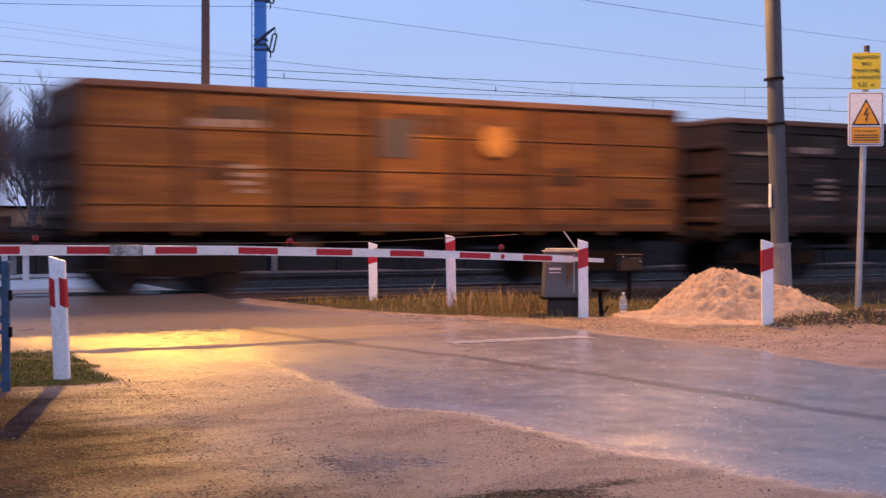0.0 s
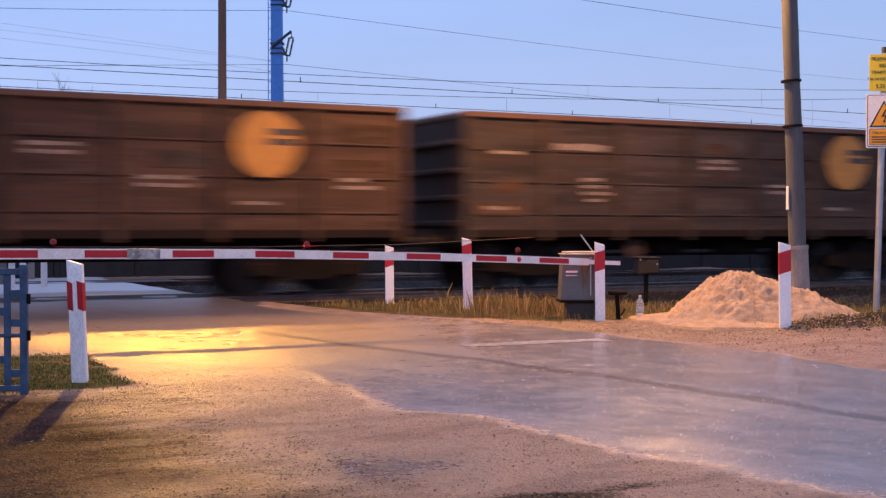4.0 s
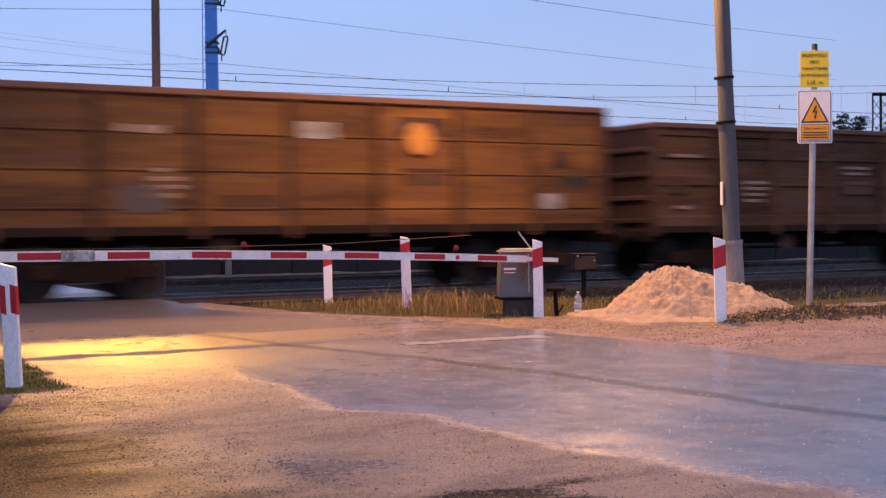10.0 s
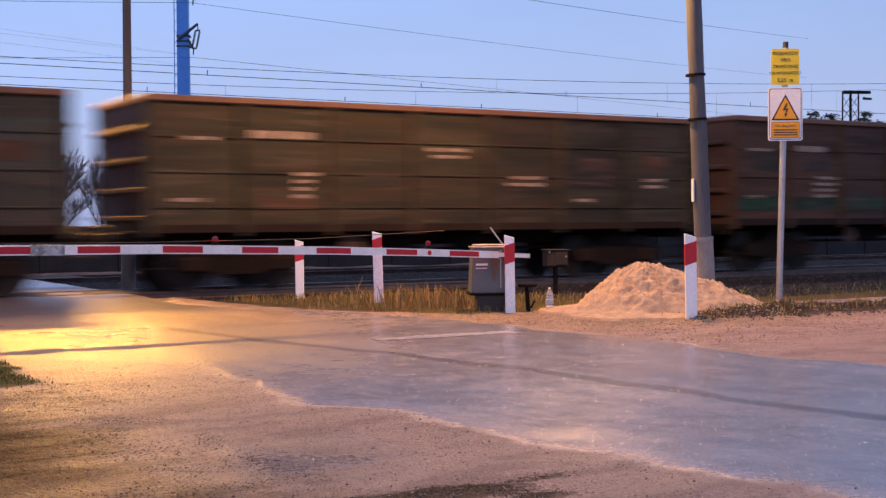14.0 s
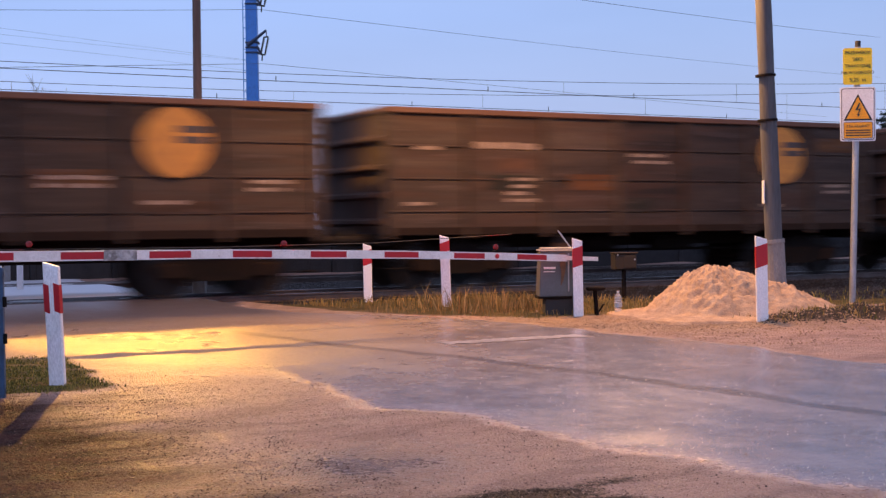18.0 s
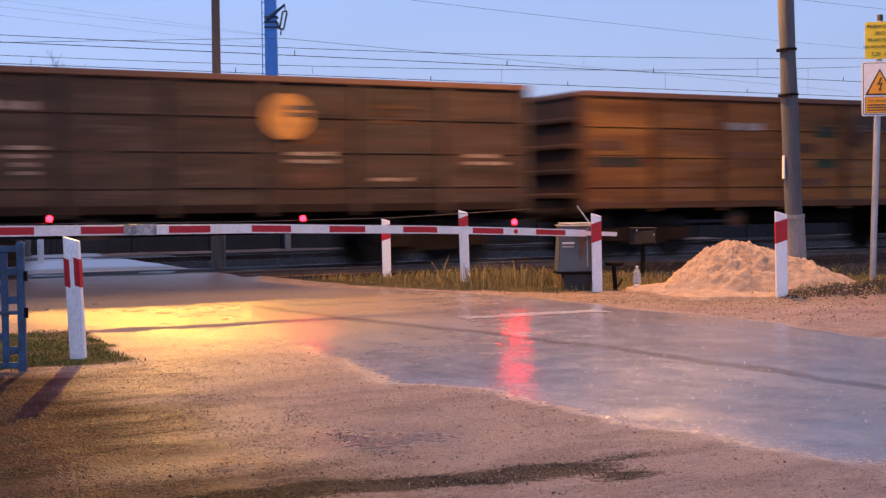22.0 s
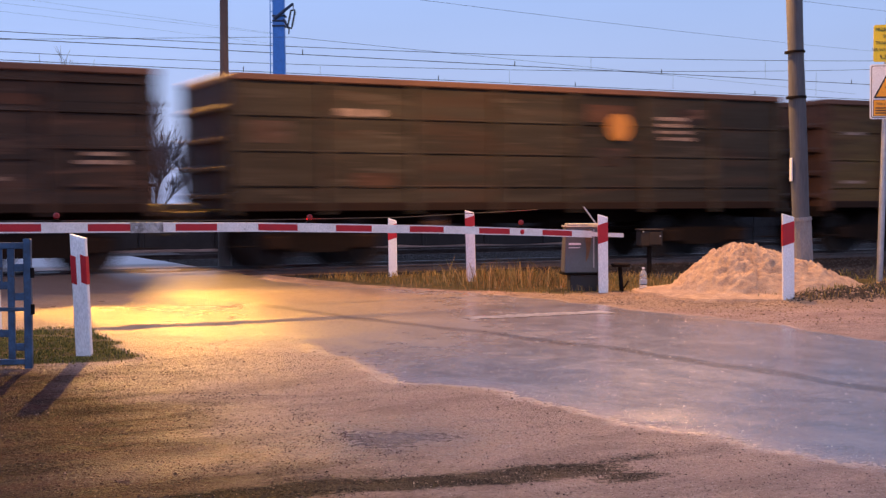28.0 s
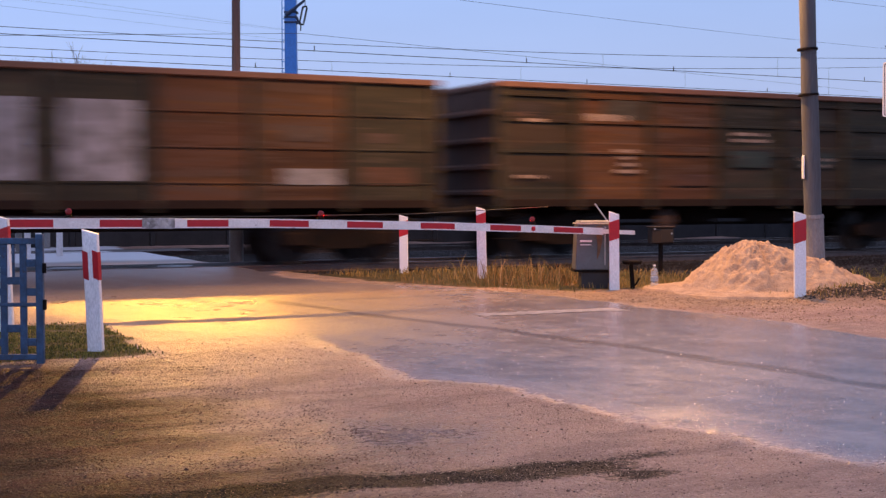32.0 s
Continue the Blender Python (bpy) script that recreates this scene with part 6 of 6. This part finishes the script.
def wagon_list():
    bx = lambda k, f=0.0: POST_X[k] + (POST_X[1] - POST_X[0]) * f
    text = [("bars", bx(0, 0.3), bx(0, 0.8), 2.72, 1, MARK_WHITE), ("bars", bx(1, 0.12), bx(1, 0.92), 2.78, 1, MARK_WHITE, 0.17),
            ("bars", bx(1, 0.5), bx(1, 0.95), 2.15, 4, MARK_WHITE), ("bars", bx(3, 0.2), bx(3, 0.85), 2.6, 2, MARK_WHITE), ("bars", bx(4, 0.25), bx(4, 0.85), 2.1, 2, MARK_WHITE),
            ("bars", bx(0, 0.25), bx(0, 0.7), 1.62, 1, MARK_WHITE), ("bars", bx(5, 0.15), bx(5, 0.7), 1.62, 1, MARK_WHITE), ("bars", bx(6, 0.3), bx(6, 0.8), 2.05, 2, MARK_WHITE)]
    some = text[1:3]
    low = [("patch", bx(0), bx(7), 1.42, 1.72, GREEN)]
    disc = lambda f, r, m=MARK_YELLOW, slot=True, z=2.75: ("disc", bx(5, f), z, r, m, slot)
    out = {
        -2: ("seam", DARKGREY, DARKGREY, text, "dark grey open goods wagon with faint stencils"),
        -1: ("recess", DARKGREY, DARKGREY, text, "dark open goods wagon with recessed side panels"),
        0: ("seam", ORANGE, RUST_OCHRE, some + [("disc", bx(4, 0.5), 2.75, 0.3, MARK_YELLOW, False), ("patch", bx(3, 0.1), bx(3, 0.5), 2.4, 3.1, MARK_DARK)], "orange ochre open goods wagon with round yellow mark"),
        1: ("recess", RUST_OCHRE, BROWN, text + [("bay", (5,), OCHRE), ("bay", (2, 3), BROWN)], "heavily rusted brown and ochre open goods wagon"),
        2: ("seam", OCHRE, RUST_OCHRE, text[:4] + [("patch", bx(4, 0.2), bx(4, 0.5), 2.55, 2.85, MARK_BLUE)], "ochre open goods wagon with a small blue sticker"),
        3: ("seam", GREYBROWN, GREYBROWN, text + [disc(0.5, 0.62)], "grey brown open goods wagon with large yellow disc"),
        4: ("seam", GREYBROWN, GREYBROWN, text + [disc(0.5, 0.62)], "dull brown open goods wagon with large yellow disc"),
        5: ("seam", BROWN, BROWN, text + [disc(0.5, 0.6)], "brown open goods wagon with a yellow disc"),
        6: ("seam", DARKGREY, DARKGREY, text + [disc(0.4, 0.5, RUST_OCHRE)], "dark grey open goods wagon with faded disc and stencils"),
        7: ("seam", OCHRE, RUST_OCHRE, text + [("bay", (1, 2), OLIVE), ("disc", bx(4, 0.3), 2.75, 0.35, MARK_YELLOW, False), ("patch", bx(2), bx(3), 1.5, 2.1, MARK_DARK)], "ochre open goods wagon with grey green bays"),
        8: ("seam", OLIVE, RUST_OCHRE, text + [("disc", bx(4, 0.4), 2.8, 0.3, MARK_YELLOW, False), ("patch", bx(4, 0.6), bx(5, 0.0), 1.6, 2.0, MARK_DARK)], "olive yellow open goods wagon with round mark"),
        9: ("seam", OCHRE, RUST_OCHRE, [("tag", bx(0, 0.8), bx(4, 0.1), 8, 1.5, 0.75, MARK_PINK), ("patch", bx(3, 0.6), bx(4, 0.0), 2.5, 2.95, MARK_PALE), ("disc", bx(4, 0.5), 2.75, 0.33, MARK_YELLOW, False)] + text[1:2] + [("bars", bx(5, 0.3), bx(5, 0.9), 2.1, 4, MARK_WHITE)], "ochre open goods wagon with pale pink graffiti"),
        10: ("recess", RUST_OCHRE, BROWN, text + [("bay", (4, 5), OCHRE)], "rusted brown open goods wagon with peeling ochre bays"),
        11: ("seam", OCHRE, RUST_OCHRE, some + [("disc", bx(4, 0.5), 2.8, 0.3, MARK_YELLOW, False), ("patch", bx(3, 0.1), bx(3, 0.5), 2.75, 3.05, MARK_PALE), ("patch", bx(6, 0.1), bx(6, 0.4), 1.5, 1.8, MARK_PALE), ("patch", bx(1, 0.2), bx(1, 0.7), 1.45, 1.9, MARK_DARK)], "bright ochre open goods wagon with pale patches"),
        12: ("recess", OLDGREEN, OLDGREEN, text + [("patch", bx(1, 0.2), bx(2, 0.0), 2.7, 2.95, TEAL), ("bay", (3, 4), RUST_OCHRE)], "dirty dark green open goods wagon with orange rust"),
        13: ("seam", OLIVE, RUST_OCHRE, text[1:4] + [("disc", bx(4, 0.45), 2.75, 0.35, MARK_YELLOW, False), ("bars", bx(5, 0.2), bx(5, 0.8), 2.1, 3, MARK_YELLOW), ("patch", bx(4, 0.7), bx(5, 0.0), 1.6, 2.05, MARK_DARK)], "olive ochre open goods wagon with yellow round mark"),
        14: ("seam", BROWN, RUST_OCHRE, text + low + [("patch", bx(4), bx(7), 2.3, 3.4, OCHRE), ("disc", bx(4, 0.4), 2.75, 0.36, MARK_YELLOW, False), ("patch", bx(6, 0.4), bx(6, 0.65), 1.55, 1.75, MARK_PALE)], "brown open goods wagon with yellow bays and green stripe"),
        15: ("seam", OLDGREEN, OLDGREEN, text, "faded olive green open goods wagon"),
        16: ("seam", TEAL, TEAL, text, "dark teal open goods wagon"),
        17: ("seam", BROWN, BROWN, text + [("patch", bx(0), bx(7), 1.42, 1.85, TEAL), disc(0.5, 0.55, RUST_OCHRE)], "brown open goods wagon with teal lower stripe and faded disc"),
        18: ("seam", RUST_OCHRE, BROWN, text + [("patch", bx(0), bx(3), 2.0, 2.35, OCHRE)], "rust orange open goods wagon with stencils"),
        19: ("seam", GREYBROWN, GREYBROWN, text + [disc(0.5, 0.64)], "grey brown open goods wagon with big orange disc"),
        20: ("seam", GREYBROWN, GREYBROWN, text + [disc(0.5, 0.62)], "dull grey open goods wagon with big orange disc"),
        21: ("seam", BROWN, BROWN, text + [("patch", bx(0), bx(7), 1.42, 1.75, GREEN), disc(0.3, 0.6), ("patch", bx(4, 0.9), bx(6, 0.0), 1.45, 2.15, GREEN), ("patch", bx(3, 0.1), bx(3, 0.4), 2.6, 2.85, GREEN)], "brown open goods wagon with green patches and disc"),
        22: ("seam", GREYBROWN, GREYBROWN, [("patch", bx(0), bx(7), 1.3, 2.25, GREEN), disc(0.2, 0.4, RUST_OCHRE, False), ("patch", bx(6), bx(7), 1.4, 2.9, GREEN)] + text[:2] + [("bars", bx(5, 0.2), bx(5, 0.8), 2.0, 2, MARK_PALE), ("bars", bx(6, 0.3), bx(6, 0.7), 1.8, 4, MARK_PALE)], "brown open goods wagon with green lower half"),
        23: ("seam", OCHRE, RUST_OCHRE, [("bars", bx(2, 0.1), bx(2, 0.9), 2.75, 1, MARK_PALE, 0.2), ("patch", bx(3, 0.5), bx(3, 0.85), 2.65, 2.9, GREEN), ("patch", bx(3, 0.5), bx(3, 0.85), 1.95, 2.15, GREEN), ("disc", bx(4, 0.2), 2.8, 0.33, RUST_OCHRE, True), ("bars", bx(5, 0.1), bx(5, 0.8), 2.15, 3, MARK_YELLOW), ("patch", bx(6, 0.2), bx(6, 0.5), 1.45, 1.75, MARK_BLUE)], "yellow ochre open goods wagon with green stickers"),
        24: ("seam", GREYBROWN, GREYBROWN, text + [("disc", bx(4, 0.2), 2.8, 0.42, MARK_YELLOW, True), ("bars", bx(5, 0.2), bx(5, 0.8), 2.95, 3, RUST_OCHRE)], "grey brown open goods wagon with small yellow disc"),
        25: ("seam", OCHRE, RUST_OCHRE, text + [("bay", (0, 1, 3), BROWN), ("disc", bx(4, 0.5), 2.75, 0.3, MARK_YELLOW, False), ("patch", bx(4), bx(6), 1.45, 1.7, GREEN), ("patch", bx(6, 0.6), bx(6, 0.9), 1.3, 1.5, MARK_PALE)], "brown and ochre open goods wagon with green stripe"),
        26: ("recess", BROWN, BROWN, some + [("disc", bx(4, 0.4), 2.9, 0.3, RUST_OCHRE, False), ("patch", bx(3, 0.1), bx(3, 0.9), 2.5, 2.9, MARK_DARK), ("bars", bx(3, 0.1), bx(3, 0.8), 2.1, 3, MARK_WHITE)], "reddish brown open goods wagon with recessed panels"),
        27: ("recess", GREYBROWN, GREYBROWN, text + [("patch", bx(5, 0.2), bx(5, 0.6), 2.4, 2.9, MARK_YELLOW), ("bay", (4,), BROWN)], "dark grey brown open goods wagon with orange patches"),
        28: ("recess", BROWN, BROWN, text + [("bay", (1, 2), RUST_OCHRE)], "brown open goods wagon with orange rust"),
        29: ("seam", OLIVE, BROWN, text, "olive open goods wagon"),
        30: ("seam", MOSS, MOSS, text[:3] + [("bars", bx(5, 0.2), bx(5, 0.8), 2.9, 4, MARK_WHITE), ("disc", bx(4, 0.6), 2.75, 0.28, MARK_YELLOW, False)], "grey green open goods wagon with small yellow mark"),
        31: ("recess", DARKGREY, GREYBROWN, text + [("bay", (5,), GREYBROWN)], "dark brown open goods wagon with white stencils"),
        32: ("recess", BROWN, BROWN, text + [("patch", bx(4, 0.6), bx(5, 0.0), 2.6, 3.0, MARK_WHITE)], "brown open goods wagon with a pale patch"),
        33: ("recess", MOSS, GREYBROWN, [("patch", bx(k, 0.2), bx(k, 0.84), z0, z1, PALE) for k in range(7) for z0, z1 in ((2.62, 3.22), (1.75, 2.4))] + [("bars", bx(2, 0.3), bx(2, 0.7), 1.6, 1, MARK_WHITE)], "pale scuffed open goods wagon with rusty uprights"),
        34: ("recess", OLDGREEN, OLDGREEN, text + [("bay", (1, 2), RUST_OCHRE)] + [("patch", bx(k, 0.2), bx(k, 0.8), 1.9, 2.25, TEAL) for k in (3, 4, 6)], "dark mossy green open goods wagon"),
        35: ("seam", OLDGREEN, OLDGREEN, [("bay", (4, 5), RUST_OCHRE)] + [("patch", bx(k, 0.15), bx(k, 0.85), 1.55, 2.95, MARK_PALE) for k in (0, 1, 2, 3)] + [("patch", bx(5, 0.3), bx(5, 0.9), 1.5, 1.8, MARK_PALE)], "ochre brown open goods wagon with white panels"),
        36: ("seam", BROWN, BROWN, text, "brown open goods wagon near the end of the train"),
    }
    return out


WAGONS = wagon_list()



def bars(w, x0, x1, z, rows, material, h=0.085, gap=0.055):
    """Rows of stencil lettering: each word of a row is one plain bar with a worn outline."""
    x0, x1, z = x0 + rng_.uniform(-0.06, 0.04), x1 + rng_.uniform(-0.2, 0.06), z + rng_.uniform(-0.05, 0.05)
    y = HALF - 0.05 + 0.014
    for k in range(rows):
        end = x0 + (x1 - x0) * rng_.uniform(0.7, 1.0)
        z0, x = z - k * (h + gap), x0 + rng_.choice((0.0, 0.0, 0.12))
        while x < end - 0.08:
            wide = min(rng_.uniform(0.2, 0.55), end - x)
            xs = [x + wide * i / 4 for i in range(5)]
            outline = [(a, z0 + h * rng_.uniform(0.0, 0.2)) for a in xs] + [(a, z0 + h * rng_.uniform(0.8, 1.0)) for a in xs[::-1]]
            bm = prism(bmesh.new(), outline, -y, -y + 0.004)
            bmesh.ops.recalc_face_normals(bm, faces=bm.faces)
            part("stencil_bar", bm, material, w, "faded stencil lettering as a plain bar")
            x += wide + rng_.uniform(0.05, 0.12)


# wagons that stand taller or lower than the rest
TALL = {-1: 1.028, 0: 1.053, 7: 1.046, 10: 0.986, 11: 1.058, 12: 0.988, 13: 0.986, 14: 1.043, 22: 0.939, 23: 0.984, 25: 1.064, 35: 0.985}
BRIGHT_SILL = (0, 2, 9, 13, 23)
PROTO = {k: build_wagon(k) for k in ("seam", "recess")}
TRAIN = []
bay_x = lambda k, f=0.0: POST_X[k] + (POST_X[1] - POST_X[0]) * f
for j, (kind, body, frame_mat, marks, label) in sorted(WAGONS.items()):
    w = copy_thing(PROTO[kind], Matrix.Identity(4))
    tagged(w, label, "railway wagon", "open wagons of the goods train")
    panels = [o for o in w.children if o.name.startswith("side_panel")]
    for o in w.children:
        nm = o.name.split(".")[0]
        if nm == "side_panel":
            recolour(o, body)
        elif nm == "upright":
            recolour(o, frame_mat)
        elif nm == "end_wall":
            recolour(o, END_RUST)
        elif nm == "sill":
            recolour(o, frame_mat if j in BRIGHT_SILL else GRIME)
    # scuffs and touched-up areas, flatter than the lettering
    dice = random.Random(100 + j)
    for _ in range(6):
        k, z0 = dice.randrange(7), dice.choice((1.5, 1.95, 2.3, 2.85))
        x0 = bay_x(k, dice.uniform(0.1, 0.4))
        bm = newbox(x0, min(x0 + dice.uniform(0.5, 1.3), bay_x(k, 0.92)), -HALF + 0.040, -HALF + 0.047, z0, z0 + dice.uniform(0.18, 0.4))
        part("scuff", bm, dice.choice((GREYBROWN, DARKGREY, MOSS, BROWN) if body in (DARKGREY, OLDGREEN, MOSS, TEAL) else (BROWN, RUST_OCHRE, GREYBROWN, MOSS, RUST_OCHRE)), w, "rubbed patch of older paint")
    near = sorted((o for o in panels if o.location.y < 0), key=lambda o: o.location.x)
    for mk in marks:
        tp = mk[0]
        if tp == "bay":
            for k in mk[1]:
                recolour(near[k], mk[2])
        elif tp == "disc":
            circle_logo(w, mk[1], mk[2], mk[3], mk[4], mk[5])
        elif tp == "bars":
            if rng_.random() < 0.85:
                bars(w, *mk[1:])
        elif tp == "patch":
            for x0, x1 in zip(POST_X, POST_X[1:]):
                a, b = max(x0 + 0.09, mk[1]), min(x1 - 0.09, mk[2])
                if b > a + 0.05:
                    panel_mark(w, "painted_patch", a, b, mk[3], mk[4], mk[5], "patch of differently coloured paint")
        elif tp == "tag":
            for k in range(mk[3]):
                x = mk[1] + (mk[2] - mk[1]) * k / mk[3]
                wd = (mk[2] - mk[1]) / mk[3]
                hh = mk[5] * (0.7 + 0.3 * math.sin(k * 2.1 + j))
                y = HALF + 0.034
                bm = prism(bmesh.new(), [(x, mk[4]), (x + wd * 0.85, mk[4]), (x + wd * 1.05, mk[4] + hh * 0.5), (x + wd * 0.8, mk[4] + hh), (x + wd * 0.25, mk[4] + hh * 0.95), (x - wd * 0.1, mk[4] + hh * 0.4)], -y - 0.004, -y)
                bmesh.ops.recalc_face_normals(bm, faces=bm.faces)
                part("sprayed_shape", bm, mk[6], w, "pale sprayed graffiti shape")
    w.scale.z = TALL.get(j, 1.0)
    TRAIN.append((j, w))
for p in PROTO.values():
    for o in [*p.children_recursive, p]:
        bpy.data.objects.remove(o)

# seconds, and how far the first wagon has come along the track
RUN = [
    (0.0, 4.98), (1.0, 21.01), (2.0, 36.94), (3.0, 52.7), (6.0, 98.85), (7.0, 113.96),
    (8.0, 128.94), (9.0, 143.86), (10.0, 158.74), (11.0, 173.63), (12.0, 188.43), (13.0, 203.29),
    (16.0, 247.8), (17.0, 262.76), (18.0, 277.62), (19.0, 292.54), (20.0, 307.6), (21.0, 322.77),
    (22.0, 337.83), (23.0, 352.84), (24.0, 367.84), (25.0, 383.14), (28.0, 428.49), (29.0, 443.8),
    (30.0, 459.09), (31.0, 474.38), (32.0, 489.87),
]


def motions():
    for j, w in TRAIN:
        rows = []
        for t, s in RUN:
            p = sq(s - WAGON_PITCH * j, TRACK_Q)
            rows.append((t, pose(p.x, p.y, RAIL_Z, 0, 0, TRACK_TURN)))
        walk(w, rows)
    # the beacons on the boom: each flash is a quick turn of the disc towards the road and on round
    flashes = [0.35, 1.2, 2.0, 2.84] + [0.35 + 0.83 * k for k in range(4, 13)] + [11.1] + [0.35 + 0.83 * k for k in range(14, 38)]
    for disc, s, z in BEACONS:
        face = -math.degrees(math.atan2(s, ARM_Q))
        rows = [(0.0, pose(s, 0, z, 0, 0, face + 180))]
        for k, c in enumerate(flashes):
            turn = face + 360 * k
            for dt, a in ((-0.2, 180), (-0.1667, 240), (-0.1333, 300), (-0.1, 360), (0.0667, 360), (0.1, 420), (0.1333, 480), (0.1667, 540)):
                rows.append((c + dt, pose(s, 0, z, 0, 0, turn + a)))
        rows.append((32.0, pose(s, 0, z, 0, 0, face + 180)))
        walk(disc, rows)


motions()
